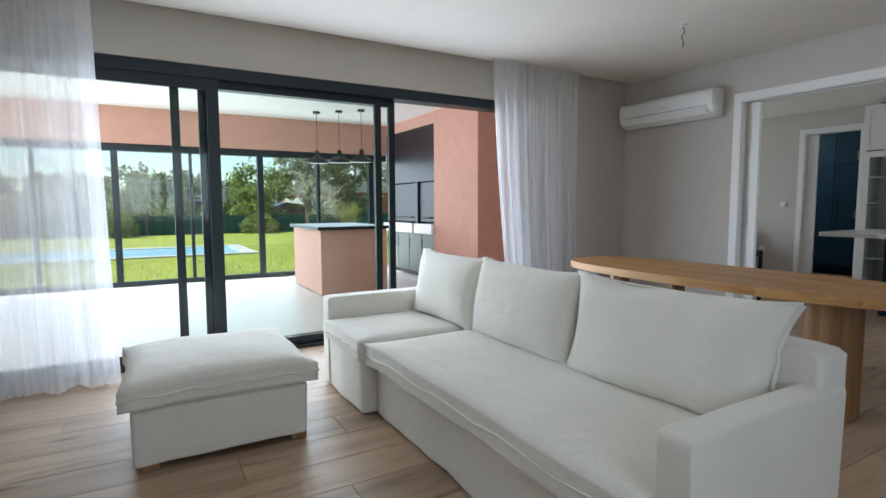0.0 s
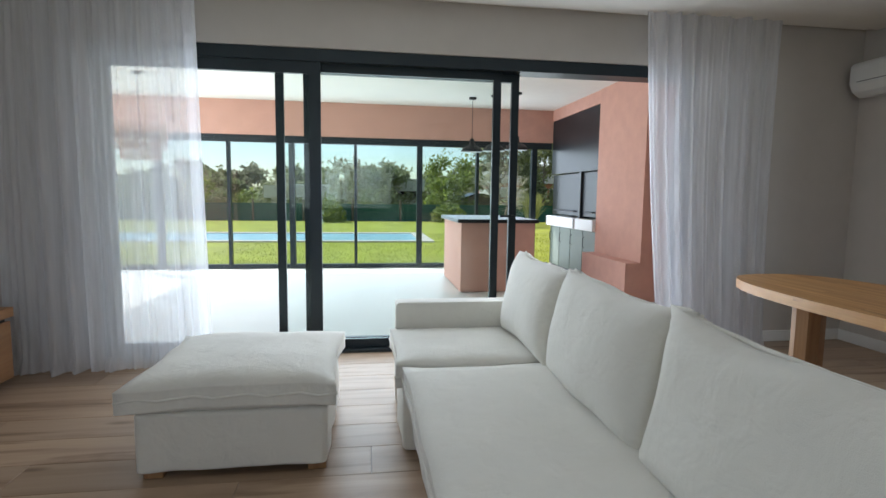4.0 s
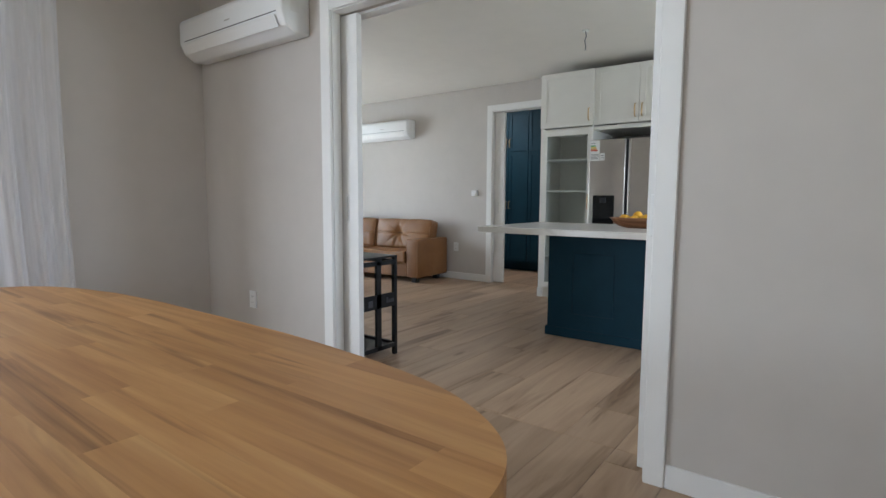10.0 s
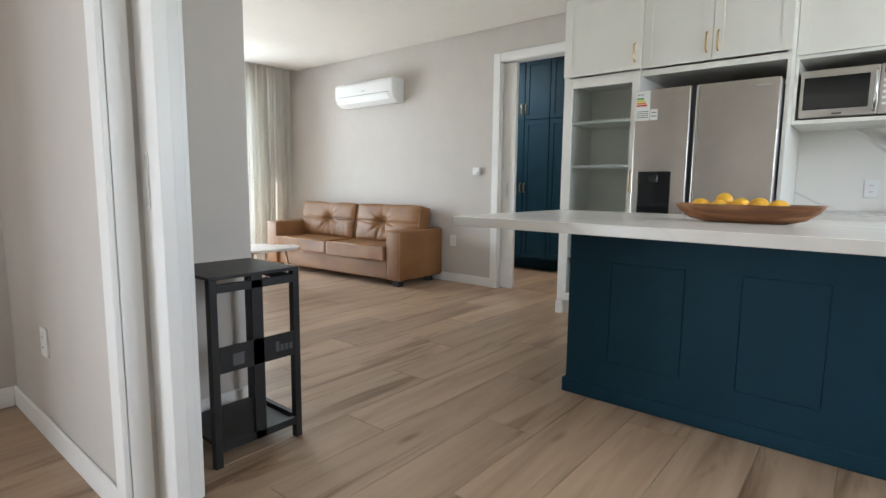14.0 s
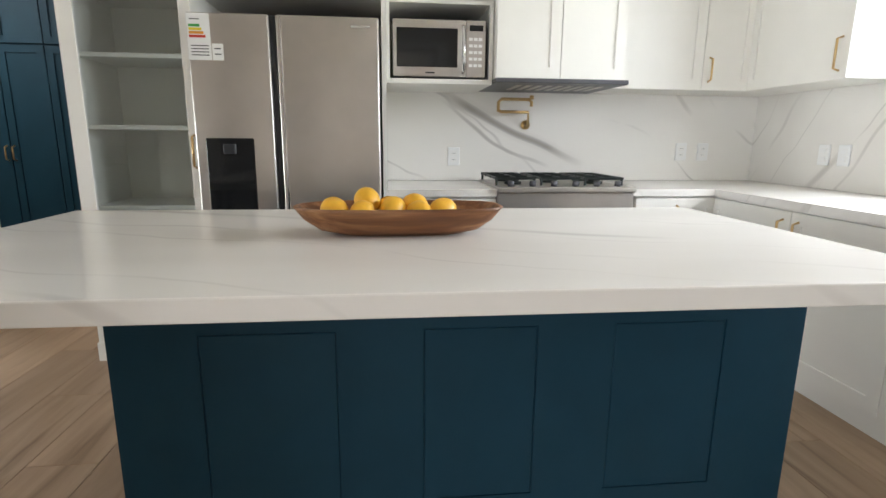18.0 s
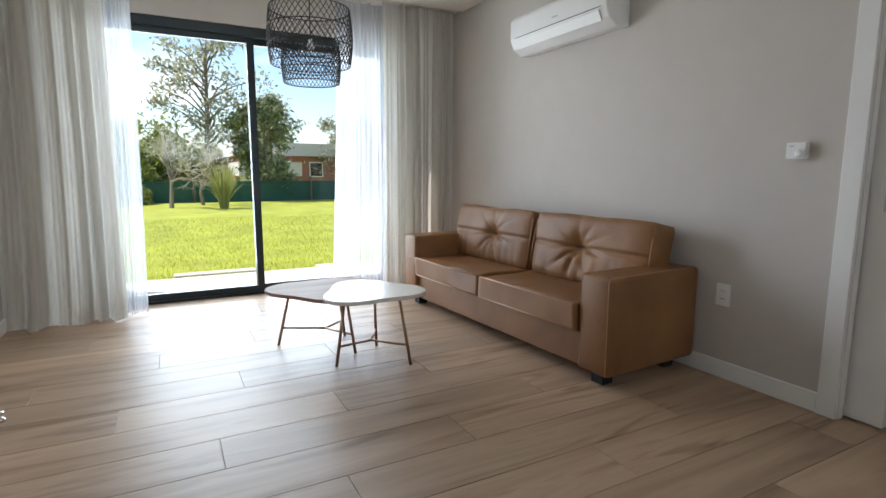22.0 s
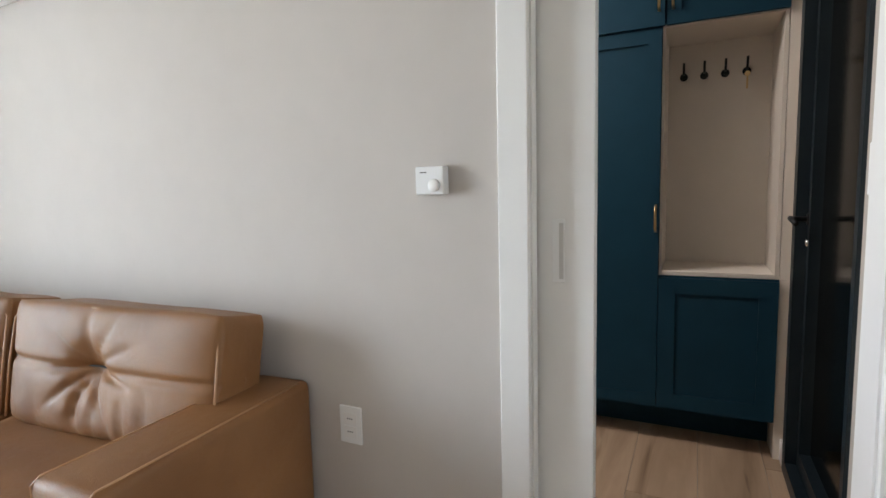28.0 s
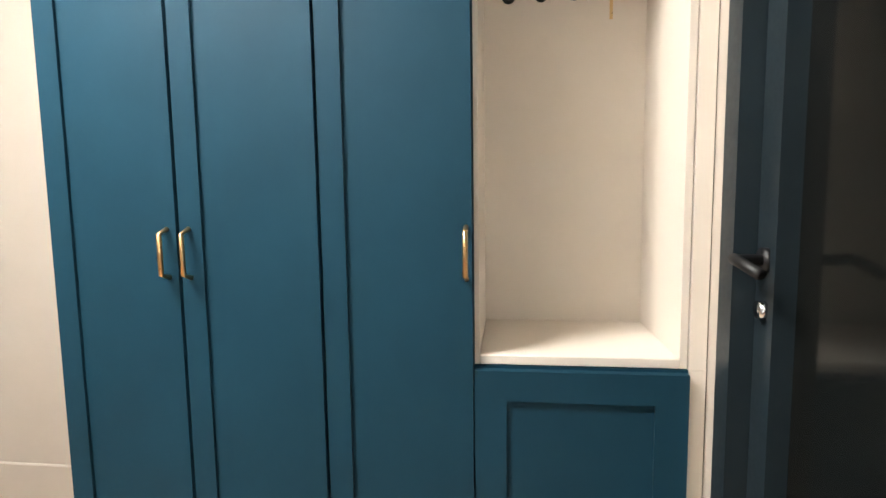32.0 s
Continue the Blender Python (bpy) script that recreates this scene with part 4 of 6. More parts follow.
sofa = thing("white_sofa", -3.45, -1.0, 0, "long white slipcovered linen sofa with loose cushions", "sofa")
part("far_module", skirt(-3.96, -3.08, -0.27, 0.43, 0.005, 0.33, 1), M["sofa"], sofa, "floor-length white skirt", True)
part("near_module", skirt(-3.88, -3.08, -2.275, -0.29, 0.005, 0.31, 2), M["sofa"], sofa, "floor-length white skirt", True)
part("back_frame", skirt(-3.22, -3.06, -2.265, 0.42, 0.02, 0.75, 3, amp=0.008), M["sofa"], sofa, "", True)
part("armrest", skirt(-3.96, -3.08, 0.31, 0.43, 0.01, 0.60, 4), M["sofa"], sofa, "", True)
part("armrest", skirt(-3.90, -3.12, -2.295, -2.195, 0.01, 0.64, 5), M["sofa"], sofa, "", True)


def seam(x0, x1, y0, y1, z0, z1, turn=None, cent=None, ear=0.0):
    """The flanged edge of a cushion as a thin cord round its widest outline."""
    hx, hy, hz = (x1 - x0) / 2, (y1 - y0) / 2, (z1 - z0) / 2
    c = Vector(((x0 + x1) / 2, (y0 + y1) / 2, (z0 + z1) / 2))
    thin = min((hx, 0), (hy, 1), (hz, 2))[1]
    o = [k for k in range(3) if k != thin]
    h = (hx, hy, hz)
    pts = []
    for side in range(4):
        for q in range(12):
            u = -1 + 2 * q / 12
            a, b = ((u, -1), (1, u), (-u, 1), (-1, -u))[side]
            dip = 1 - 0.04 * (1 - abs(u) ** 2.5)
            a, b = (a, b * dip) if side % 2 == 0 else (a * dip, b)
            v = Vector((0, 0, 0))
            g = 1 + ear * abs(a * b) ** 5
            v[o[0]], v[o[1]] = a * h[o[0]] * g, b * h[o[1]] * g
            v[thin] = 0.008 * math.sin(q * 2.1 + side)
            pts.append(tuple(c + v))
    bm = tube(pts + pts[:1], 0.007, 6)
    if turn:
        bmesh.ops.rotate(bm, verts=bm.verts, cent=cent, matrix=turn)
    return bm


for k, b in enumerate(((-4.0, -3.2, -0.34, 0.31, 0.31, 0.47), (-3.97, -3.2, -2.19, -0.35, 0.30, 0.475))):
    c = part("seat_cushion", pillow(*b, 14, 0.32, k + 1), M["sofa"], sofa, "", True)
    part("seam", seam(*b), M["sofa"], c, "", True)


def leaning(y0, y1, seed, x=-3.29, z0=0.44, z1=0.885, lean=11):
    b = (x - 0.12, x + 0.12, y0, y1, z0, z1)
    bm = pillow(*b, 18, 0.74, seed, 0.018, 0.07)
    turn = Matrix.Rotation(radians(lean), 3, "Y")
    bmesh.ops.rotate(bm, verts=bm.verts, cent=(x, 0, z0), matrix=turn)
    c = part("back_cushion", bm, M["sofa"], sofa, "white back cushion with a flanged seam", True)
    part("seam", seam(*b, turn, (x, 0, z0), 0.07), M["sofa"], c, "", True)


for k, (a, b) in enumerate(((-0.46, 0.30), (-1.28, -0.45), (-2.16, -1.27))):
    leaning(a, b, 11 + k)

ott = thing("ottoman", -4.7, 0.0, 0, "square white slipcovered ottoman with a loose cushion on low wooden feet", "ottoman")
part("base", skirt(-5.10, -4.30, -0.39, 0.38, 0.03, 0.29, 7), M["sofa"], ott, "", True)
oc = part("cushion", pillow(-5.13, -4.27, -0.43, 0.42, 0.27, 0.455, 16, 0.5, 8, 0.012, 0.03), M["sofa"], ott, "", True)
part("seam", seam(-5.13, -4.27, -0.43, 0.42, 0.27, 0.455, ear=0.03), M["sofa"], oc, "", True)
for fx in (-5.03, -4.35):
    for fy in (-0.34, 0.33):
        part("foot", box(fx - 0.04, fx + 0.04, fy - 0.04, fy + 0.04, 0, 0.04, 0.004, 1), M["leg_wood"], ott, "pale wooden foot")


# dining table
def stadium(cx, cy, hx, hy, n=56, e=2.6):
    out = []
    for k in range(n):
        a = k * math.tau / n
        c, s = math.cos(a), math.sin(a)
        out.append((cx + hx * math.copysign(abs(c) ** (2 / e), c), cy + hy * math.copysign(abs(s) ** (2 / e), s)))
    return out


table = thing("dining_table", -1.72, -1.1, 0, "long rounded honey-oak dining table with chunky solid legs", "dining table")
TZ = 0.752   # tabletop height
part("tabletop", prism([(x + 0.007 * noise.noise(Vector((x * 5, y * 5, 0))), y + 0.007 * noise.noise(Vector((x * 5, y * 5, 5)))) for x, y in stadium(-1.655, -0.92, 0.435, 1.205, 130, 3.0)], TZ - 0.052, TZ, 0.009, 3), M["table_wood"], table, "solid oak top of glued staves with rounded ends")
part("leg", lathe([(0.073, 0), (0.075, 0.3), (0.075, TZ - 0.052)], -1.83, -0.26, 8), M["leg_wood"], table)
part("leg", lathe([(0.058, 0), (0.06, 0.3), (0.06, TZ - 0.052)], -1.44, -0.47, 20), M["leg_wood"], table)


def lobed(cx, cy, hx, hy, n=64):
    """A squarish outline with four shallow flutes."""
    out = []
    for k in range(n):
        a = k * math.tau / n
        c, q = math.cos(a), math.sin(a)
        f = 1 + 0.035 * abs(math.sin(4 * a)) + 0.015 * noise.noise(Vector((k * 0.4, 1, 2)))
        out.append((cx + hx * f * math.copysign(abs(c) ** 0.7, c), cy + hy * f * math.copysign(abs(q) ** 0.7, q)))
    return out


part("leg", prism(lobed(-1.60, -1.60, 0.14, 0.13), 0, TZ - 0.052, 0.004, 1), M["leg_wood"], table, "thick fluted trunk leg")


def cable_stub(x, y, label):
    t = thing("ceiling_cable", x, y, H, label, "cable")
    part("rose", lathe([(0.03, H - 0.012), (0.03, H)], x, y, 16), M["plastic"], t)
    part("cable", tube([(x, y, H - 0.01), (x + 0.02, y, H - 0.05), (x - 0.015, y, H - 0.09), (x + 0.01, y, H - 0.14), (x, y, H - 0.17)], 0.004, 6), M["steel_dark"], t)


cable_stub(-1.3, -0.35, "bare lamp cable hanging from the living room ceiling")
cable_stub(2.45, -0.6, "bare lamp cable hanging from the kitchen ceiling")


# ---- kitchen ----
def shaker(parent, x, y0, y1, z0, z1, material, handle=None, face=-1, rail=0.06, axis="x"):
    """A framed door front: a panel with four proud rails; face: the side it looks to. axis: the wall's normal."""
    def slab(d0, d1, u0, u1, a, b, bv=0.002):
        p, q = sorted((x + face * d0, x + face * d1))
        return (p, q, u0, u1, a, b, bv, 1) if axis == "x" else (u0, u1, p, q, a, b, bv, 1)
    d = part("door", box(*slab(0, 0.012, y0 + 0.004, y1 - 0.004, z0 + 0.004, z1 - 0.004)), material, parent)
    part("door_frame", ring(axis, x + face * 0.001, x + face * 0.02, y0 + 0.002, y1 - 0.002, z0 + 0.002, z1 - 0.002, rail), material, d)
    if handle:
        u, zc, ln, mat = handle
        f = x + face * 0.02
        g = x + face * 0.05
        pts = [(f, u, zc - ln / 2), (g, u, zc - ln / 2 + 0.01), (g, u, zc + ln / 2 - 0.01), (f, u, zc + ln / 2)]
        if axis == "y":
            pts = [(b, a, c) for a, b, c in pts]
        part("handle", tube(pts, 0.006, 8), mat, d, "brass bar handle", True)
    return d


FX, BX = 3.40, 4.15
# tall open shelf unit
u = thing("shelf_unit", 3.75, 0.0, 0, "tall white kitchen unit with open glazed shelves", "cabinet")
for b in ((FX, BX, 0.235, 0.275, 0.0, 2.5), (FX, BX, -0.335, -0.315, 0.0, 2.5), (BX - 0.3, BX - 0.28, -0.315, 0.235, 0.0, 2.5), (FX, BX, -0.315, 0.235, 1.86, 1.9), (FX, BX, -0.315, 0.235, 2.48, 2.5), (FX, BX, -0.315, 0.235, 0.10, 0.13)):
    part("carcass_panel", box(*b), M["white_cab"], u)
part("plinth", boxes((FX + 0.02, FX + 0.05, -0.315, 0.235, 0, 0.1), (FX - 0.01, FX + 0.08, 0.225, 0.28, 0, 0.1)), M["white_cab"], u)
for z in (0.46, 0.80, 1.205, 1.55):
    part("shelf", box(FX + 0.05, BX - 0.3, -0.315, 0.235, z, z + 0.022, 0.002, 1), M["white_cab"], u)
dd = part("glass_door", boxes((FX - 0.02, FX - 0.001, 0.19, 0.255, 0.12, 1.88, 0.002, 1), (FX - 0.02, FX - 0.001, -0.335, -0.28, 0.12, 1.88, 0.002, 1), (FX - 0.02, FX - 0.001, -0.28, 0.19, 1.82, 1.88, 0.002, 1), (FX - 0.02, FX - 0.001, -0.28, 0.19, 0.12, 0.18, 0.002, 1)), M["white_cab"], u, "white glazed door frame")
g = part("pane", box(FX - 0.012, FX - 0.008, -0.28, 0.19, 0.18, 1.82), M["glass"], dd, "clear glass pane")
g.visible_shadow = False
part("handle", tube([(FX - 0.02, -0.305, 1.02), (FX - 0.05, -0.305, 1.03), (FX - 0.05, -0.305, 1.17), (FX - 0.02, -0.305, 1.18)], 0.006, 8), M["brass"], dd, "brass bar handle", True)
shaker(u, FX, -0.335, 0.275, 1.91, 2.5, M["white_cab"], (-0.29, 2.03, 0.13, M["brass"]))

# fridge housing with top doors
u = thing("fridge_housing", 3.75, -0.8, 0, "white tall housing with cupboards over the fridge", "cabinet")
for b in ((FX + 0.02, BX, -1.258, -1.236, 0.0, 2.5), (FX + 0.02, BX - 0.02, -1.236, -0.337, 1.86, 1.90), (BX - 0.02, BX, -1.236, -0.337, 0, 2.5), (FX + 0.02, BX - 0.02, -1.236, -0.337, 2.48, 2.5)):
    part("carcass_panel", box(*b), M["white_cab"], u)
shaker(u, FX + 0.02, -0.80, -0.337, 1.91, 2.5, M["white_cab"], (-0.765, 2.03, 0.13, M["brass"]))
shaker(u, FX + 0.02, -1.258, -0.80, 1.91, 2.5, M["white_cab"], (-0.835, 2.03, 0.13, M["brass"]))

fr = thing("refrigerator", 3.65, -0.770, 0, "brushed steel side-by-side refrigerator with a water dispenser", "refrigerator")
RX = 3.33
part("body", box(RX + 0.06, 4.0, -1.225, -0.325, 0.03, 1.72, 0.004, 1), M["steel_dark"], fr, "dark grey cabinet sides")
part("freezer_door", box(RX, RX + 0.055, -0.705, -0.325, 0.05, 1.745, 0.012, 3), M["steel"], fr, "", True)
part("fridge_door", box(RX, RX + 0.055, -1.225, -0.735, 0.05, 1.745, 0.012, 3), M["steel"], fr, "", True)
part("recessed_grip", boxes((RX + 0.01, RX + 0.055, -0.732, -0.708, 0.05, 1.74)), M["black"], fr)
part("bright_edge", boxes((RX - 0.001, RX + 0.05, -0.762, -0.756, 0.06, 1.735)), M["chrome"], fr)
disp = part("dispenser", box(RX - 0.004, RX + 0.01, -0.605, -0.375, 0.80, 1.168, 0.004, 1), M["black_glass"], fr, "black glossy water dispenser")
part("nozzle", box(RX - 0.02, RX - 0.004, -0.520, -0.460, 1.09, 1.14, 0.004, 1), M["black"], disp)
part("drip_tray", box(RX - 0.012, RX - 0.004, -0.595, -0.385, 0.80, 0.812), M["steel"], disp)
part("foot", box(RX + 0.1, RX + 0.2, -1.170, -0.370, 0, 0.035), M["black"], fr)
lab = part("energy_label", box(RX - 0.0015, RX, -0.435, -0.330, 1.53, 1.738), M["paper"], fr, "white energy label")
for k, c in enumerate(("lab_green", "lab_yellow", "lab_orange", "lab_red")):
    part("bar", box(RX - 0.0025, RX - 0.0014, -0.390 - 0.008 * k, -0.340, 1.678 - k * 0.016, 1.690 - k * 0.016), M[c], lab)
for z in (1.55, 1.564, 1.578, 1.592, 1.71):
    part("text_bar", box(RX - 0.0025, RX - 0.0014, -0.425 if z < 1.6 else -0.39, -0.345, z, z + 0.004), M["ink"], lab)
lab2 = part("energy_label", box(RX - 0.0015, RX, -0.490, -0.440, 1.53, 1.605), M["paper"], fr, "small white label with a dial")
for z in (1.555, 1.58):
    part("text_bar", box(RX - 0.0025, RX - 0.0014, -0.48, -0.45, z, z + 0.005), M["ink"], lab2)
part("badge", box(RX - 0.002, RX, -1.180, -1.090, 1.695, 1.705), M["chrome"], fr)

# microwave bay
u = thing("microwave_cabinet", 3.85, -1.55, 1.47, "white wall cabinet with an open microwave bay", "cabinet")
for b in ((FX + 0.19, BX, -1.278, -1.260, 1.47, 2.5), (FX + 0.19, BX, -1.84, -1.82, 1.47, 2.5), (FX + 0.19, BX, -1.82, -1.278, 1.47, 1.495), (FX + 0.19, BX, -1.82, -1.278, 1.88, 1.90), (BX - 0.02, BX, -1.82, -1.278, 1.495, 2.5), (FX + 0.19, BX, -1.82, -1.278, 2.48, 2.5)):
    part("carcass_panel", box(*b), M["white_cab"], u)
shaker(u, FX + 0.19, -1.84, -1.260, 1.90, 2.5, M["white_cab"], (-1.8, 2.0, 0.13, M["brass"]))

mw = thing("microwave_oven", 3.8, -1.56, 1.495, "steel microwave oven with a dark glass door in its bay", "microwave")
MX = 3.60
part("body", box(MX + 0.01, 3.98, -1.80, -1.295, 1.505, 1.80, 0.004, 1), M["steel_dark"], mw)
part("door", box(MX - 0.012, MX + 0.01, -1.69, -1.295, 1.505, 1.80, 0.006, 2), M["steel"], mw, "", True)
part("door_glass", box(MX - 0.015, MX - 0.011, -1.645, -1.315, 1.555, 1.755, 0.003, 1), M["black_glass"], mw, "black door glass")
part("handle", tube([(MX - 0.01, -1.675, 1.53), (MX - 0.045, -1.675, 1.54), (MX - 0.045, -1.675, 1.76), (MX - 0.01, -1.675, 1.77)], 0.009, 10), M["chrome"], mw, "", True)
pan = part("control_panel", box(MX - 0.012, MX + 0.01, -1.80, -1.692, 1.505, 1.80, 0.004, 1), M["steel"], mw)
part("display", box(MX - 0.014, MX - 0.011, -1.785, -1.71, 1.745, 1.775), M["black_glass"], pan)
for r in range(5):
    for c in range(3):
        part("button", box(MX - 0.014, MX - 0.011, -1.78 + c * 0.026, -1.76 + c * 0.026, 1.56 + r * 0.034, 1.575 + r * 0.034), M["plastic"], pan)
part("badge", box(MX - 0.014, MX - 0.011, -1.52, -1.47, 1.522, 1.53), M["ink"], mw)
for y in (-1.78, -1.39):
    part("foot", box(MX + 0.03, MX + 0.06, y, y + 0.03, 1.494, 1.506), M["black"], mw)

# hood cupboard with doors over an extractor
u = thing("hood_cupboard", 3.85, -2.2, 1.49, "white double cupboard hiding the extractor hood", "cabinet")
part("carcass", box(3.56, BX, -2.58, -1.845, 1.50, 2.5, 0.002, 1), M["white_cab"], u)
shaker(u, 3.56, -2.21, -1.85, 1.50, 2.5, M["white_cab"])
shaker(u, 3.56, -2.58, -2.21, 1.50, 2.5, M["white_cab"])
part("extractor", box(3.50, BX - 0.05, -2.59, -1.845, 1.475, 1.499, 0.003, 1), M["steel_dark"], u, "dark steel extractor underside")
part("grille", boxes(*[(3.62, 3.9, -2.5 + 0.06 * k, -2.47 + 0.06 * k, 1.472, 1.476) for k in range(9)]), M["steel"], u)
u = thing("wall_cupboard", 3.95, -2.9, 1.49, "white corner wall cupboard with a brass handle", "cabinet")
part("carcass", box(3.79, BX, -3.85, -2.582, 1.48, 2.5, 0.002, 1), M["white_cab"], u)
shaker(u, 3.79, -3.18, -2.585, 1.48, 2.5, M["white_cab"])
shaker(u, 3.79, -3.50, -3.18, 1.48, 2.5, M["white_cab"], (-3.22, 1.60, 0.14, M["brass"]))
u = thing("wall_cupboard", 3.4, -3.67, 1.49, "white wall cupboard beside the kitchen window", "cabinet")
part("carcass", box(3.05, 3.785, -3.85, -3.5, 1.48, 2.5, 0.002, 1), M["white_cab"], u)
shaker(u, -3.5, 3.05, 3.785, 1.48, 2.5, M["white_cab"], (3.10, 1.60, 0.16, M["brass"]), 1, axis="y")

# base units and worktop
for k, (a, b) in enumerate(((-1.86, -1.26), (-3.18, -2.68))):
    u = thing("base_unit", 3.8, (a + b) / 2, 0, "white framed base cupboard under the stone counter", "cabinet")
    part("carcass", box(3.50, BX, a, b, 0.10, 0.855), M["white_cab"], u)
    part("plinth", box(3.54, 3.6, a, b, 0, 0.10), M["white_cab"], u)
    shaker(u, 3.50, a, b, 0.11, 0.85, M["white_cab"], ((a + b) / 2, 0.74, 0.13, M["brass"]))
for k, (a, b) in enumerate(((2.88, 3.50), (2.30, 2.88), (1.72, 2.30), (1.14, 1.72), (0.56, 1.14))):
    u = thing("base_unit", (a + b) / 2, -3.5, 0, "white framed base cupboard under the kitchen window", "cabinet")
    part("carcass", box(a, b, -3.85, -3.18, 0.10, 0.855), M["white_cab"], u)
    part("plinth", box(a, b, -3.24, -3.20, 0, 0.10), M["white_cab"], u)
    shaker(u, -3.18, a, b, 0.11, 0.85, M["white_cab"], ((b - 0.05) if k % 2 else (a + 0.05), 0.74, 0.13, M["brass"]), 1, axis="y")
wt = thing("worktop", 3.8, -2.5, 0.86, "veined white stone worktop running round the corner", "worktop")
for b in ((3.47, BX, -1.86, -1.26), (3.47, BX, -3.85, -2.66), (4.05, BX, -2.66, -1.86), (0.5, 3.47, -3.85, -3.15)):
    part("slab", box(*b, 0.86, 0.90), M["marble"], wt)
structure("backsplash_east", box(BX - 0.014, BX, -3.836, -1.26, 0.902, 1.52), M["splash_stone"], "veined white stone backsplash")
structure("backsplash_south", box(2.98, BX - 0.014, -3.85, -3.836, 0.902, 1.48), M["splash_stone"], "veined white stone backsplash")
wall_plate("kitchen_socket", "x", BX - 0.014, -1.70, 1.06, 0.08, 0.12, "white wall socket on the stone backsplash", "socket", -1, 2)
for yy in (-3.30, -3.46):
    wall_plate("kitchen_socket", "x", BX - 0.014, yy, 1.10, 0.08, 0.12, "white wall plate on the stone backsplash", "socket", -1, 2)
for xx in (3.5, 3.36):
    wall_plate("kitchen_switch", "y", -3.836, xx, 1.10, 0.08, 0.12, "white switch plate on the stone backsplash", "switch", 1, 2, "switch")

ck = thing("range_cooker", 3.8, -2.26, 0, "steel gas range with black cast-iron grates", "cooker")
part("body", box(3.46, 4.04, -2.655, -1.865, 0.08, 0.885, 0.006, 2), M["steel"], ck)
part("oven_glass", box(3.452, 3.462, -2.55, -1.97, 0.3, 0.66, 0.004, 1), M["black_glass"], ck)
part("oven_handle", tube([(3.46, -2.55, 0.75), (3.42, -2.55, 0.75), (3.42, -1.97, 0.75), (3.46, -1.97, 0.75)], 0.011, 10), M["chrome"], ck, "", True)
part("hob", box(3.44, 4.045, -2.66, -1.86, 0.885, 0.915, 0.006, 2), M["steel"], ck)
for k in range(6):
    y = -2.57 + k * 0.125
    kn = part("knob", tube([(3.50, y, 0.915), (3.495, y, 0.945)], 0.018, 14), M["steel_dark"], ck, "", True)
for k in range(3):
    y0 = -2.64 + k * 0.262
    bm = bmesh.new()
    for q in range(4):
        tube([(3.56 + q * 0.15, y0 + 0.01, 0.955), (3.56 + q * 0.15, y0 + 0.25, 0.955)], 0.008, 6, bm)
    for q in (0.02, 0.125, 0.24):
        tube([(3.56, y0 + q, 0.955), (4.01, y0 + q, 0.955)], 0.008, 6, bm)
    for qx in (3.56, 4.01):
        for q in (0.02, 0.24):
            tube([(qx, y0 + q, 0.914), (qx, y0 + q, 0.955)], 0.008, 6, bm)
    part("grate", bm, M["iron"], ck, "black cast-iron grate")
for bx_, by in ((3.68, -2.5), (3.68, -2.0), (3.92, -2.5), (3.92, -2.0), (3.8, -2.26)):
    part("burner", lathe([(0.05, 0.914), (0.05, 0.93), (0.035, 0.932), (0.035, 0.942), (0.0, 0.943)], bx_, by, 20), M["iron"], ck, "", True)

pf = thing("pot_filler", BX, -2.2, 1.4, "brass folding pot filler tap on the backsplash", "tap")
WXX = BX - 0.014
part("rose", tube([(WXX, -2.18, 1.27), (WXX - 0.012, -2.18, 1.27)], 0.03, 20), M["brass"], pf, "", True)
part("lower_arm", tube([(WXX - 0.01, -2.18, 1.27), (WXX - 0.07, -2.18, 1.27), (WXX - 0.07, -2.18, 1.35), (WXX - 0.07, -2.0, 1.35), (WXX - 0.07, -1.98, 1.36)], 0.010, 10), M["brass"], pf, "", True)
part("upper_arm", tube([(WXX - 0.07, -1.98, 1.35), (WXX - 0.07, -1.98, 1.41), (WXX - 0.07, -2.0, 1.43), (WXX - 0.07, -2.18, 1.43), (WXX - 0.07, -2.20, 1.415), (WXX - 0.07, -2.20, 1.385)], 0.010, 10), M["brass"], pf, "", True)
part("valve", tube([(WXX - 0.07, -2.20, 1.43), (WXX - 0.07, -2.20, 1.455)], 0.014, 12), M["brass"], pf, "", True)

# island
isl = thing("kitchen_island", 2.2, -1.5, 0, "dark teal framed kitchen island with a thick veined white stone top", "kitchen island")
part("body", box(1.8765, 2.60, -2.40, -0.575, 0.0, 0.85), M["teal"], isl, "dark teal cabinet body")
part("plinth", boxes((1.865, 1.89, -2.42, -0.555, 0, 0.075, 0.006, 2), (1.89, 2.62, -0.58, -0.555, 0, 0.075, 0.006, 2), (1.89, 2.62, -2.42, -2.395, 0, 0.075, 0.006, 2)), M["teal"], isl)
PANELS = ((-2.165, -1.855), (-1.64, -1.345), (-1.12, -0.79))
G = 0.0035
for a, b in zip([-2.40] + [q + G for _, q in PANELS], [p - G for p, _ in PANELS] + [-0.575]):
    part("stile", box(1.872, 1.886, a, b, 0.076, 0.851), M["teal"], isl)
for a, b in PANELS:
    part("rail", box(1.872, 1.886, a - G, b + G, 0.076, 0.205 - G), M["teal"], isl)
    part("rail", box(1.872, 1.886, a - G, b + G, 0.695 + G, 0.851), M["teal"], isl)
    part("panel", box(1.8725, 1.886, a, b, 0.205, 0.695, 0.002, 1), M["teal"], isl, "flat teal panel set off by a routed groove")
part("worktop", box(1.515, 2.68, -2.50, -0.10, 0.852, 0.90, 0.004, 2), M["marble"], isl, "thick veined white stone top")

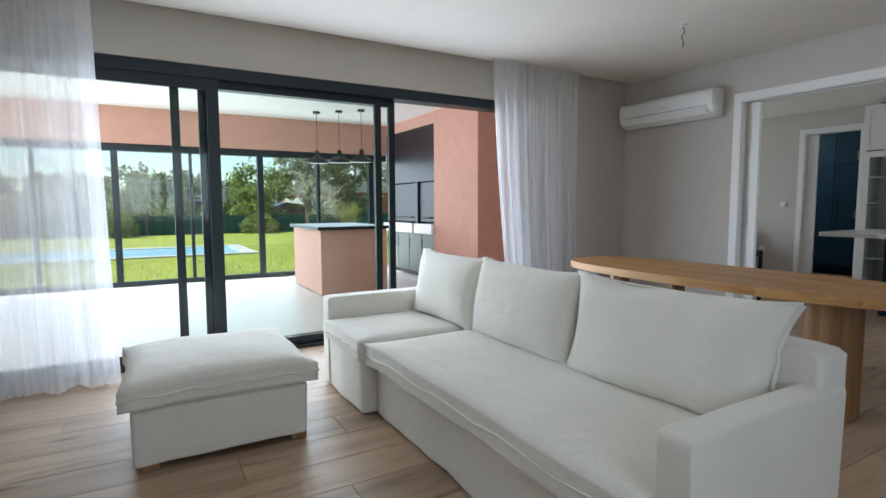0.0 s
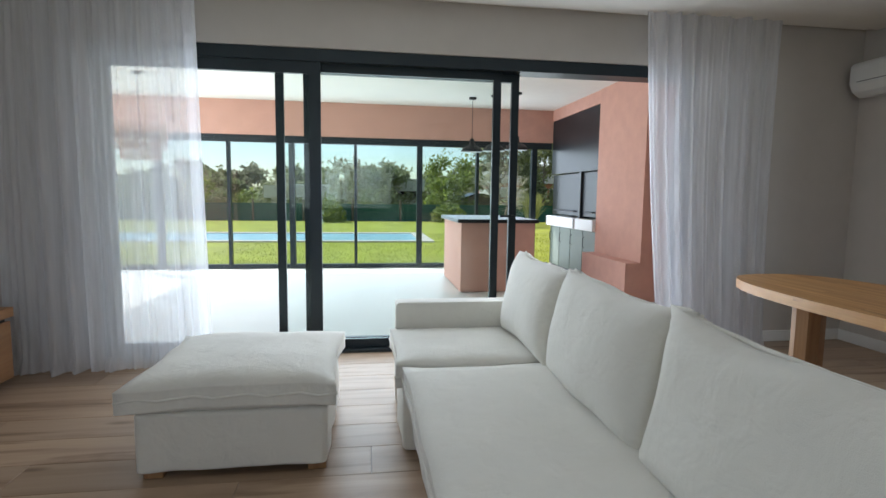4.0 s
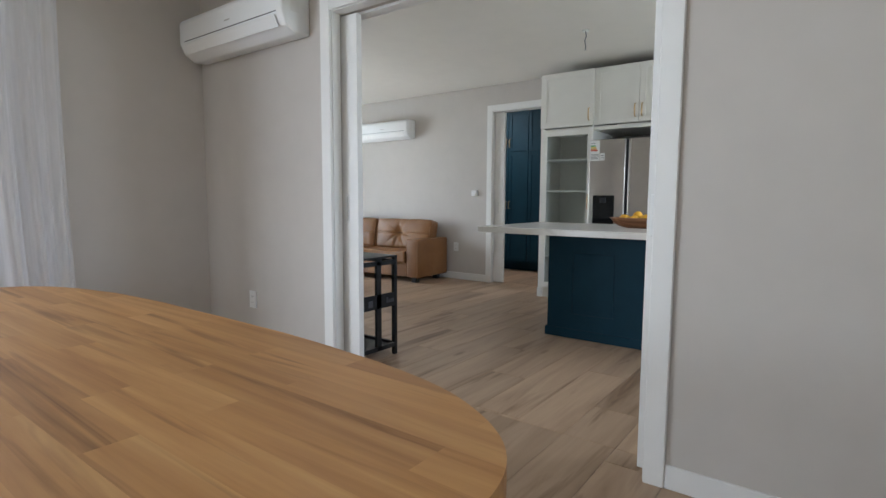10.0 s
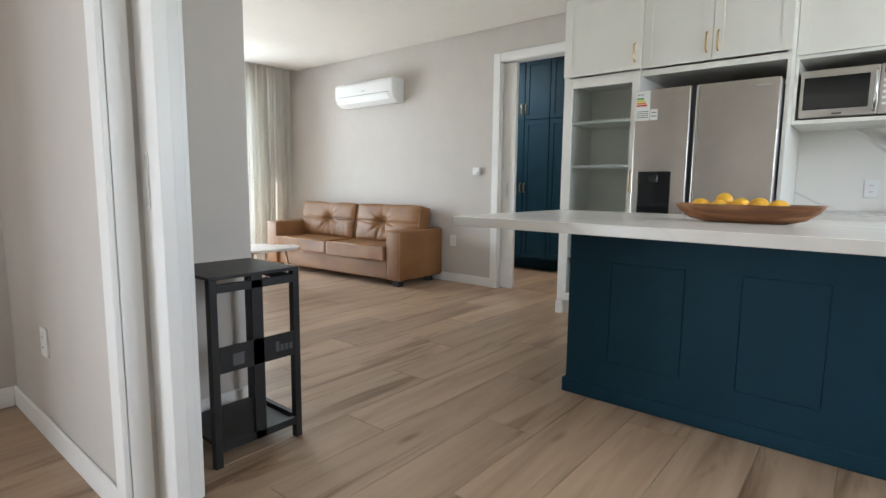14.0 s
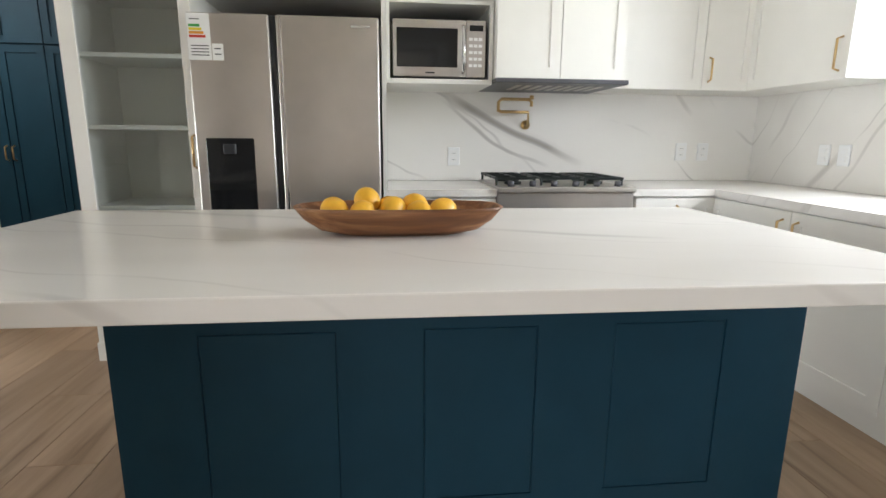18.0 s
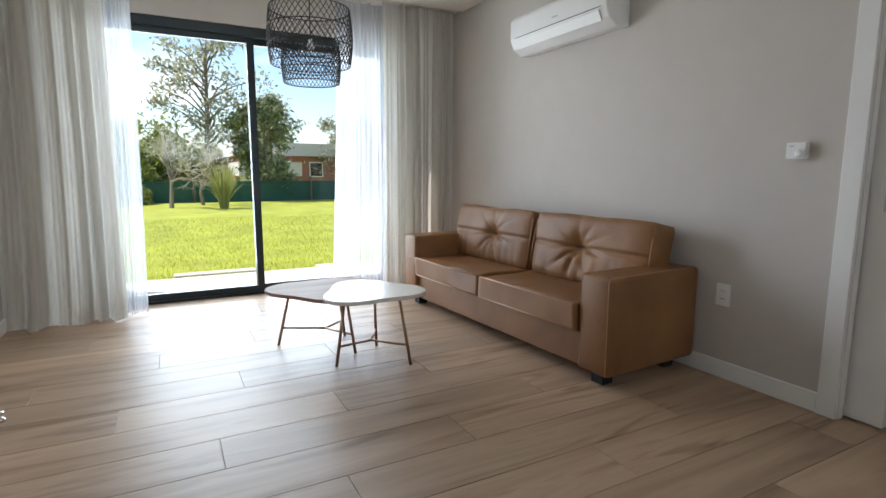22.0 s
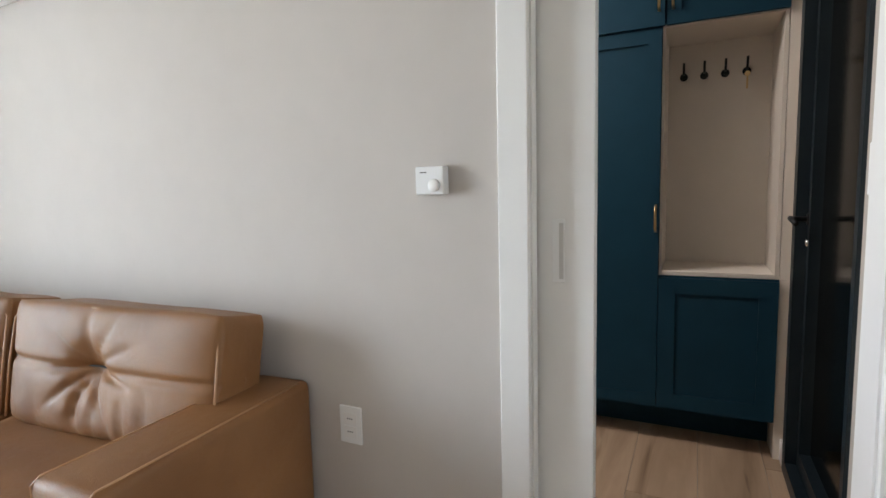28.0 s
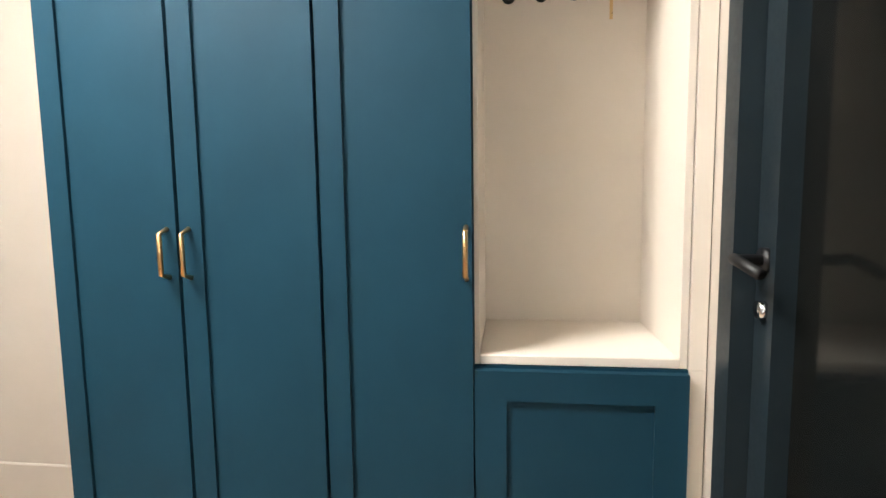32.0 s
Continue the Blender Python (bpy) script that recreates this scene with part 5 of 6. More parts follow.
# carved bowl with lemons
bowl = thing("wooden_bowl", 2.14, -1.29, 0.90, "long carved dark wooden bowl on the island", "bowl")


def dough_bowl(cx, cy, hx, hy, z0, depth, n=40, m=8):
    bm = bmesh.new()
    def ring(s, z, wob=0.0):
        out = []
        for k in range(n):
            a = k * math.tau / n
            w_ = 1 + wob * math.sin(3 * a + 1) + wob * math.sin(5 * a)
            out.append(bm.verts.new((cx + hx * s * w_ * math.copysign(abs(math.cos(a)) ** 0.6, math.cos(a)), cy + hy * (s * 0.85 + 0.15) * w_ * math.copysign(abs(math.sin(a)) ** 0.62, math.sin(a)), z)))
        return out
    prof = [(0.45, 0.0), (0.72, depth * 0.2), (0.88, depth * 0.55), (0.97, depth * 0.9), (1.0, depth), (0.94, depth * 1.01), (0.86, depth * 0.7), (0.70, depth * 0.38), (0.40, depth * 0.22)]
    rings = [ring(s, z0 + z, 0.012) for s, z in prof]
    for r, q in zip(rings, rings[1:]):
        for k in range(n):
            bm.faces.new((r[k], r[(k + 1) % n], q[(k + 1) % n], q[k]))
    bm.faces.new(rings[0][::-1])
    bm.faces.new(rings[-1])
    return bm


part("body", dough_bowl(2.14, -1.29, 0.125, 0.30, 0.90, 0.082), M["bowl_wood"], bowl, "", True)
rnd = random.Random(4)
lemon = None
for k, (dx, dy, dz) in enumerate(((-0.03, 0.185, 0.062), (0.035, 0.19, 0.058), (-0.045, 0.105, 0.058), (0.02, 0.095, 0.088), (-0.03, 0.02, 0.066), (0.045, 0.03, 0.06), (-0.035, -0.055, 0.056), (0.03, -0.045, 0.07), (-0.02, -0.125, 0.062))):
    m = Matrix.Translation((2.14 + dx, -1.29 + dy, 0.905 + dz)) @ Euler((rnd.uniform(-0.4, 0.4), rnd.uniform(-0.4, 0.4), rnd.uniform(0, 6.28))).to_matrix().to_4x4()
    if lemon is None:
        bm = bmesh.new()
        bmesh.ops.create_uvsphere(bm, u_segments=20, v_segments=14, radius=0.038)
        for v in bm.verts:
            v.co.z *= 1.2
            a = abs(v.co.z) / 0.0456
            if a > 0.86:
                v.co.z += math.copysign(0.006 * (a - 0.86) / 0.14, v.co.z)
        bmesh.ops.rotate(bm, verts=bm.verts, cent=(0, 0, 0), matrix=Matrix.Rotation(radians(80), 3, "X"))
        lemon = new("lemon", finish(bm, "lemon", M["lemon"], True))
        tagged(lemon, "ripe yellow lemon heaped in the wooden bowl", "lemon", "lemons in the bowl")
        lemon.matrix_world = m
    else:
        copy_thing(lemon, m)

# black metal rack
rk = thing("metal_rack", 0.53, 0.22, 0, "low black metal rack with shelves beside the chimney breast", "rack")
X0, X1, Y0, Y1, ZT = 0.32, 0.695, 0.045, 0.42, 0.72
for px in (X0, X1 - 0.03):
    for py in (Y0, Y1 - 0.03):
        part("post", box(px, px + 0.03, py, py + 0.03, 0, ZT - 0.012, 0.002, 1), M["black_metal"], rk)
part("centre_post", boxes((0.485, 0.53, Y0, Y0 + 0.02, 0.06, ZT - 0.012)), M["black_metal"], rk)
part("top", box(X0, X1, Y0, Y1, ZT - 0.012, ZT, 0.002, 1), M["black_metal"], rk)
part("shelf", box(X0 + 0.03, X1 - 0.03, Y0 + 0.022, Y1 - 0.005, 0.06, 0.075), M["black_metal"], rk)
nb = part("name_band", box(X0 + 0.03, X1 - 0.03, Y0, Y0 + 0.004, 0.36, 0.46), M["black_metal"], rk)
for a, b, c, d in ((0.58, 0.595, 0.39, 0.43), (0.60, 0.615, 0.39, 0.415), (0.62, 0.635, 0.39, 0.415), (0.64, 0.655, 0.39, 0.415), (0.40, 0.445, 0.38, 0.425)):
    part("lettering", box(a, b, Y0 - 0.002, Y0 + 0.001, c, d), M["steel_dark"], nb, "illegible cut-out lettering")
for z in (ZT - 0.06, 0.06):
    part("cross_bar", box(X0 + 0.03, X1 - 0.03, Y0, Y0 + 0.02, z, z + 0.03), M["black_metal"], rk)
    part("cross_bar", box(X1 - 0.02, X1, Y0 + 0.03, Y1 - 0.03, z, z + 0.03), M["black_metal"], rk)

# cast iron stove in the niche
st = thing("wood_stove", 0.5, 1.4, 0.04, "black cast-iron wood cooking stove set into a niche", "stove")
SX = 0.72
part("body", box(0.26, SX - 0.03, 1.0, 1.80, 0.10, 0.85, 0.006, 1), M["iron"], st)
part("top_plate", box(0.25, SX + 0.02, 0.97, 1.84, 0.85, 0.885, 0.006, 2), M["iron"], st, "cast top plate with a rounded lip")
for fx in (0.3, 0.62):
    for fy in (1.02, 1.72):
        part("leg", box(fx, fx + 0.06, fy, fy + 0.06, 0.04, 0.1, 0.006, 1), M["iron"], st)
dr = part("oven_door", box(SX - 0.03, SX - 0.012, 1.205, 1.735, 0.365, 0.795, 0.004, 1), M["iron"], st, "cast oven door")
part("door_frame", ring("x", SX - 0.029, SX - 0.004, 1.20, 1.74, 0.36, 0.80, 0.04), M["iron"], dr)
part("door_glass", box(SX - 0.012, SX - 0.008, 1.26, 1.66, 0.42, 0.74, 0.003, 1), M["black_glass"], dr)
ad = part("ash_door", box(SX - 0.03, SX - 0.012, 1.205, 1.735, 0.135, 0.325, 0.004, 1), M["iron"], st)
part("door_frame", ring("x", SX - 0.029, SX - 0.004, 1.20, 1.74, 0.13, 0.33, 0.025), M["iron"], ad)
part("fire_door", box(SX - 0.03, SX - 0.01, 1.02, 1.18, 0.13, 0.80, 0.004, 1), M["iron"], st)
part("thermometer", tube([(SX - 0.012, 1.655, 0.765), (SX + 0.016, 1.655, 0.765)], 0.027, 24), M["iron"], dr, "round oven thermometer", True)
part("thermometer_rim", tube([(SX + 0.014, 1.655, 0.765), (SX + 0.019, 1.655, 0.765)], 0.0275, 28), M["chrome"], dr, "chrome rim", True)
part("thermometer_face", tube([(SX + 0.018, 1.655, 0.765), (SX + 0.0205, 1.655, 0.765)], 0.022, 24), M["black_glass"], dr, "", True)
part("needle", box(SX + 0.0204, SX + 0.0212, 1.650, 1.667, 0.7635, 0.7665), M["brass"], dr)
lt = [(SX - 0.01, 1.69, 0.69), (SX + 0.02, 1.695, 0.688), (SX + 0.038, 1.712, 0.672), (SX + 0.048, 1.733, 0.64), (SX + 0.05, 1.744, 0.605), (SX + 0.046, 1.742, 0.578), (SX + 0.04, 1.731, 0.568), (SX + 0.036, 1.721, 0.577), (SX + 0.036, 1.724, 0.59)]
part("latch", tube(lt, 0.007, 10), M["iron"], dr, "curled iron handle", True)

# internal white door by the garden window
dw = thing("white_door", 0.2, 2.7, 0, "white panelled inner door, closed, with steel hinges", "door")
part("leaf", box(0.19, 0.23, 2.31, 3.06, 0.005, 2.05, 0.002, 1), M["trim"], dw)
part("rail", boxes((0.23, 0.238, 2.31, 2.42, 0.005, 2.05, 0.002, 1), (0.23, 0.238, 2.95, 3.06, 0.005, 2.05, 0.002, 1), (0.23, 0.238, 2.42, 2.95, 0.005, 0.2, 0.002, 1), (0.23, 0.238, 2.42, 2.95, 1.92, 2.05, 0.002, 1)), M["trim"], dw)
part("casing", boxes((0.2, 0.275, 3.06, 3.14, 0, 2.12, 0.003, 1), (0.2, 0.275, 2.25, 2.31, 0, 2.12, 0.003, 1), (0.2, 0.275, 2.31, 3.06, 2.06, 2.12, 0.003, 1)), M["trim"], dw)
for z in (0.22, 1.08, 1.85):
    part("hinge", tube([(0.246, 3.058, z - 0.05), (0.246, 3.058, z + 0.05)], 0.008, 10), M["steel"], dw, "steel hinge", True)
ds = thing("door_stop", 0.59, 2.955, 0, "small chrome door stop fixed to the floor", "door stop")
part("body", lathe([(0.024, 0.0), (0.024, 0.012), (0.012, 0.022), (0.012, 0.03), (0.019, 0.034), (0.019, 0.046), (0.0, 0.049)], 0.59, 2.955, 18), M["chrome"], ds, "", True)

# garden-window curtains
curtain("linen_curtain", 0.275, 0.99, 4.79, 0.01, HT - 0.004, M["linen"], 6, 0.05, "floor-length natural linen curtain at the garden door", 0.06, -0.02, 0.08, 7, 0.12, 0.17)
curtain("sheer_curtain", 0.84, 1.165, 4.88, 0.01, HT - 0.004, M["sheer_garden"], 5, 0.03, "white sheer curtain behind the linen one", 0.0, -0.03, 0.06, 9, 0.36, 0.12)
curtain("linen_curtain", 3.15, 3.88, 4.76, 0.01, HT - 0.004, M["linen"], 7, 0.05, "floor-length natural linen curtain at the garden door", 0.0, -0.02, 0.06, 11, 0.12)
curtain("sheer_curtain", 2.75, 3.29, 4.88, 0.01, HT - 0.004, M["sheer_garden"], 6, 0.03, "white sheer curtain behind the linen one", 0.1, -0.05, 0.08, 13)


# leather sofa
ls = thing("leather_sofa", 3.5, 3.1, 0, "cognac leather two-seat sofa with tufted back cushions", "sofa")
LX, LB, LY0, LY1 = 3.14, 3.85, 1.935, 4.18
part("base", box(LX + 0.03, LB, LY0 + 0.02, LY1 - 0.02, 0.07, 0.27, 0.015, 2), M["leather"], ls)
part("armrest", box(LX, LB, LY0, LY0 + 0.21, 0.07, 0.585, 0.025, 3), M["leather"], ls, "", True)
part("armrest", box(LX, LB, LY1 - 0.21, LY1, 0.07, 0.585, 0.025, 3), M["leather"], ls, "", True)
part("back", box(3.64, LB, LY0 + 0.21, LY1 - 0.21, 0.1, 0.72, 0.03, 3), M["leather"], ls, "", True)
ym = (LY0 + LY1) / 2
for a, b, s in ((LY0 + 0.215, ym - 0.004, 1), (ym + 0.004, LY1 - 0.215, 2)):
    sc = part("seat_cushion", pillow(LX - 0.01, 3.64, a, b, 0.26, 0.42, 24, 0.13, s, 0.012), M["leather"], ls, "", True)
    part("piping", tube([(LX - 0.004, a + 0.015, 0.412), (LX - 0.008, (a + b) / 2, 0.408), (LX - 0.004, b - 0.015, 0.412)], 0.005, 6), M["piping"], sc, "", True)
    part("piping", tube([(LX - 0.004, a + 0.015, 0.272), (LX - 0.008, (a + b) / 2, 0.274), (LX - 0.004, b - 0.015, 0.272)], 0.005, 6), M["piping"], sc, "", True)
    bm = pillow(3.52, 3.78, a - (0.10 if s == 1 else 0.0), b + (0.10 if s == 2 else 0.0), 0.39, 0.83, 60, 0.34, s + 5, 0.010, -0.055)
    yc, zc = (a + b) / 2, 0.62
    for v in bm.verts:
        dy, dz = v.co.y - yc, v.co.z - zc
        r = math.hypot(dy, dz)
        if v.co.x < 3.66:
            ang = math.atan2(dz, dy)
            v.co.x += 0.055 * math.exp(-(r / 0.07) ** 2) + 0.012 * math.exp(-(dz / 0.014) ** 2)
            crease = (1 - abs(math.sin(4.5 * ang + 0.8 * math.sin(2 * ang + s)))) ** 2
            v.co.x += 0.024 * crease * (1.0 if dz < 0 else 0.45) * math.exp(-((r - 0.11) / 0.10) ** 2)
            v.co.x += 0.009 * (1 - abs(math.sin(26 * dy + 2 * math.sin(9 * dy + s)))) ** 2 * max(0.0, min(1.0, -dz * 6))
    turn = Matrix.Rotation(radians(10), 3, "Y")
    bmesh.ops.rotate(bm, verts=bm.verts, cent=(3.65, 0, 0.4), matrix=turn)
    bc = part("back_cushion", bm, M["leather"], ls, "tufted leather back cushion", True)
    hs = tube([(3.565, a + 0.03, zc), (3.558, yc - 0.16, zc), (3.585, yc, zc), (3.558, yc + 0.16, zc), (3.565, b - 0.03, zc)], 0.003, 5)
    bmesh.ops.rotate(hs, verts=hs.verts, cent=(3.65, 0, 0.4), matrix=turn)
    part("stitching", hs, M["ink"], bc, "dark stitched seam", True)
    a0, b0 = a - (0.08 if s == 1 else -0.015), b + (0.08 if s == 2 else -0.015)
    sm = tube([(3.555, a0, 0.405), (3.552, a0, 0.60), (3.556, a0 + 0.006, 0.755), (3.56, a0 + 0.05, 0.795), (3.55, yc, 0.813), (3.56, b0 - 0.05, 0.795), (3.556, b0 - 0.006, 0.755), (3.552, b0, 0.60), (3.555, b0, 0.405)], 0.004, 6)
    bmesh.ops.rotate(sm, verts=sm.verts, cent=(3.65, 0, 0.4), matrix=turn)
    part("piping", sm, M["piping"], bc, "", True)
for yy in (LY0 + 0.016, LY0 + 0.194, LY1 - 0.194, LY1 - 0.016):
    part("arm_seam", tube([(LX + 0.002, yy, 0.08), (LX + 0.002, yy, 0.57), (LX + 0.02, yy, 0.584), (LB - 0.05, yy, 0.584)], 0.003, 5), M["piping"], ls, "", True)
part("base_seam", tube([(LX + 0.029, LY0 + 0.22, 0.255), (LX + 0.029, LY1 - 0.22, 0.255)], 0.003, 5), M["piping"], ls, "", True)
for fx in (3.2, 3.7):
    for fy in (LY0 + 0.08, LY1 - 0.16):
        part("foot", box(fx, fx + 0.08, fy, fy + 0.08, 0, 0.07, 0.004, 1), M["black"], ls)

ls.rotation_euler = (0, 0, radians(3))   # stands a little askew to the wall


def coffee_table(cx, cy, z, rot, r, top, feet, label):
    """A rounded-triangle top on three splayed legs with a Y-shaped brace."""
    t = thing("coffee_table", cx, cy, 0, label, "coffee table", "nesting coffee tables")
    out = []
    for k in range(60):
        a = k * math.tau / 60
        rr = r * (1 + 0.16 * math.cos(3 * (a - rot)))
        out.append((cx + rr * math.cos(a), cy + rr * math.sin(a)))
    part("tabletop", prism(out, z - 0.022, z, 0.005, 2), top, t)
    for fx, fy in feet:
        ux, uy = cx + (fx - cx) * 0.72, cy + (fy - cy) * 0.72
        part("leg", tube([(fx, fy, 0), (ux, uy, z - 0.022)], 0.009, 10), M["copper"], t, "slim rose-gold leg", True)
    bm = bmesh.new()
    for fx, fy in feet:
        f = 0.93
        tube([(cx + (fx - cx) * f, cy + (fy - cy) * f, 0.115), (cx, cy, 0.115)], 0.007, 8, bm)
    part("brace", bm, M["copper"], t, "", True)
    return t


coffee_table(2.335, 2.945, 0.42, radians(-28), 0.28, M["marble"], ((2.11, 2.91), (2.50, 2.745), (2.445, 3.155)), "low rounded-triangle coffee table with a white stone top")
coffee_table(2.16, 3.31, 0.38, radians(155), 0.315, M["coffee_wood"], ((1.89, 3.455), (2.28, 3.08), (2.33, 3.46)), "lower rounded-triangle coffee table with a pale wood top")


def woven_pendant(x, y, z, r, h, mat, label, cord_top):
    """A two-tier openwork basket shade: crossing spirals of thin cane."""
    t = thing("woven_pendant", x, y, cord_top, label, "pendant lamp")
    part("canopy", lathe([(0.05, cord_top - 0.03), (0.05, cord_top)], x, y, 20), M["black_metal"], t)
    part("cord", tube([(x, y, cord_top - 0.02), (x, y, z + h * 0.6)], 0.004, 6), M["black_metal"], t)
    for name, rr, z0, z1 in (("outer_shade", r, z + 0.13, z + h), ("inner_shade", r * 0.7, z, z + h * 0.55)):
        bm = bmesh.new()
        cnt = 44
        for d in (1, -1):
            for k in range(cnt):
                a0 = k * math.tau / cnt
                pts = []
                for q in range(7):
                    v = q / 6
                    bulge = rr * (1 + 0.06 * math.sin(v * math.pi))
                    a = a0 + d * v * 0.9
                    pts.append((x + bulge * math.cos(a), y + bulge * math.sin(a), z0 + (z1 - z0) * v))
                tube(pts, 0.0028, 4, bm)
        for v in (0, 0.33, 0.66, 1.0):
            bulge = rr * (1 + 0.06 * math.sin(v * math.pi))
            tube([(x + bulge * math.cos(a * math.tau / 32), y + bulge * math.sin(a * math.tau / 32), z0 + (z1 - z0) * v) for a in range(33)], 0.004, 5, bm)
        tagged(part(name, bm, mat, t), "open cane weave", kind="stuff")
    part("bulb", lathe([(0.0, z + h * 0.42), (0.028, z + h * 0.46), (0.03, z + h * 0.5), (0.015, z + h * 0.58), (0.014, z + h * 0.6)], x, y, 16), M["plastic"], t, "unlit white bulb", True)
    return t


woven_pendant(2.33, 4.12, 1.76, 0.29, 0.52, M["rattan_backlit"], "woven two-tier pendant lamp hanging by the garden door, its cane coloured black as backlit", 2.6)
woven_pendant(-6.9, 4.4, 1.62, 0.30, 0.42, M["rattan"], "natural rattan pendant lamp hanging in the gallery", 2.68)


# ---- hall ----
wd = thing("wardrobe", 5.45, 1.27, 0, "dark teal fitted wardrobe with framed doors and slim brass handles", "wardrobe")
WX = 5.16
part("carcass", box(WX, 5.74, 0.995, 2.02, 0.16, 2.56), M["teal"], wd, "dark teal carcass")
part("plinth", box(WX + 0.17, 5.74, 0.53, 2.02, 0.0, 0.16), M["teal"], wd, "recessed teal plinth")
for a, b, hnd in ((1.69, 2.02, 1.715), (1.345, 1.685, 1.66), (0.995, 1.34, 1.01)):
    shaker(wd, WX, a, b, 0.165, 1.85, M["teal"], (hnd, 1.035, 0.115, M["brass"]), rail=0.055)
for a, b, hnd in ((1.69, 2.02, 1.715), (1.345, 1.685, 1.66), (0.985, 1.34, 1.01), (0.53, 0.98, 0.955)):
    shaker(wd, WX, a, b, 1.86, 2.56, M["teal"], (hnd, 1.99, 0.13, M["brass"]), rail=0.055)
part("top_carcass", box(WX, 5.74, 0.53, 0.995, 1.87, 2.56), M["teal"], wd)
part("bench_box", box(WX, 5.74, 0.53, 0.995, 0.16, 0.776), M["teal"], wd)
shaker(wd, WX, 0.53, 0.995, 0.165, 0.772, M["teal"], rail=0.07)
part("side_panel", box(WX, 5.74, 0.493, 0.529, 0.0, 0.776), M["melamine"], wd, "cream end panel")
part("side_panel", box(WX, 5.74, 0.493, 0.529, 0.777, 2.56), M["melamine"], wd, "cream end panel of the niche")
NX = 5.51   # back of the niche
part("bench_top", box(WX + 0.001, NX, 0.548, 0.982, 0.778, 0.80, 0.002, 1), M["melamine"], wd, "cream bench top")
for b in ((NX, NX + 0.02, 0.53, 0.995, 0.777, 1.868), (WX + 0.004, NX, 0.983, 0.994, 0.778, 1.868), (WX + 0.004, NX, 0.532, 0.547, 0.778, 1.868), (WX + 0.004, NX, 0.547, 0.983, 1.855, 1.868)):
    part("niche_lining", box(*b), M["melamine"], wd, "cream niche lining")
for k in range(4):
    y = 0.915 - k * 0.0885
    hk = thing("coat_hook", NX, y, 1.71, "small dark iron coat hook in the wardrobe niche", "coat hook", "coat hooks")
    part("plate", tube([(NX, y, 1.702), (NX - 0.008, y, 1.702)], 0.018, 16), M["iron"], hk, "", True)
    part("prong", tube([(NX - 0.008, y, 1.71), (NX - 0.045, y, 1.72), (NX - 0.055, y, 1.76)], 0.0055, 8), M["iron"], hk, "", True)
    part("prong", tube([(NX - 0.008, y, 1.697), (NX - 0.038, y, 1.688), (NX - 0.042, y, 1.702)], 0.0055, 8), M["iron"], hk, "", True)
ky = thing("key", NX - 0.05, 0.6495, 1.66, "small key hanging from the last coat hook", "key")
part("blade", box(NX - 0.051, NX - 0.048, 0.6455, 0.6535, 1.615, 1.675), M["brass"], ky)
part("bow", tube([(NX - 0.045, 0.6495, 1.682), (NX - 0.055, 0.6495, 1.682)], 0.012, 14), M["brass"], ky)

ed = thing("entrance_door", 4.61, 0.4, 0, "black steel entrance door with dark glass and a lever handle", "door")
part("frame", boxes((4.195, 4.225, 0.32, 0.50, -0.004, 2.35), (5.02, 5.08, 0.32, 0.505, -0.004, 2.35), (4.225, 5.02, 0.32, 0.505, 2.29, 2.35), (4.225, 5.02, 0.32, 0.505, -0.004, 0.056)), M["frame"], ed)
lf = part("leaf", ring("y", 0.40, 0.465, 4.23, 5.015, 0.06, 2.285, 0.07), M["frame"], ed)
part("glass", box(4.295, 4.95, 0.425, 0.435, 0.125, 2.22), M["door_glass"], lf, "dark glass panel")
part("glazing_bead", ring("y", 0.43, 0.472, 4.292, 4.953, 0.122, 2.223, 0.018), M["frame"], lf)
part("handle", tube([(4.978, 0.46, 1.04), (4.978, 0.52, 1.04), (4.955, 0.53, 1.045), (4.87, 0.525, 1.03)], 0.010, 10), M["black_metal"], lf, "black lever handle", True)
part("handle_rose", tube([(4.978, 0.463, 1.04), (4.978, 0.475, 1.04)], 0.022, 18), M["black_metal"], lf, "", True)
part("lock", tube([(4.978, 0.46, 0.95), (4.978, 0.478, 0.95)], 0.016, 14), M["chrome"], lf, "chrome lock cylinder", True)


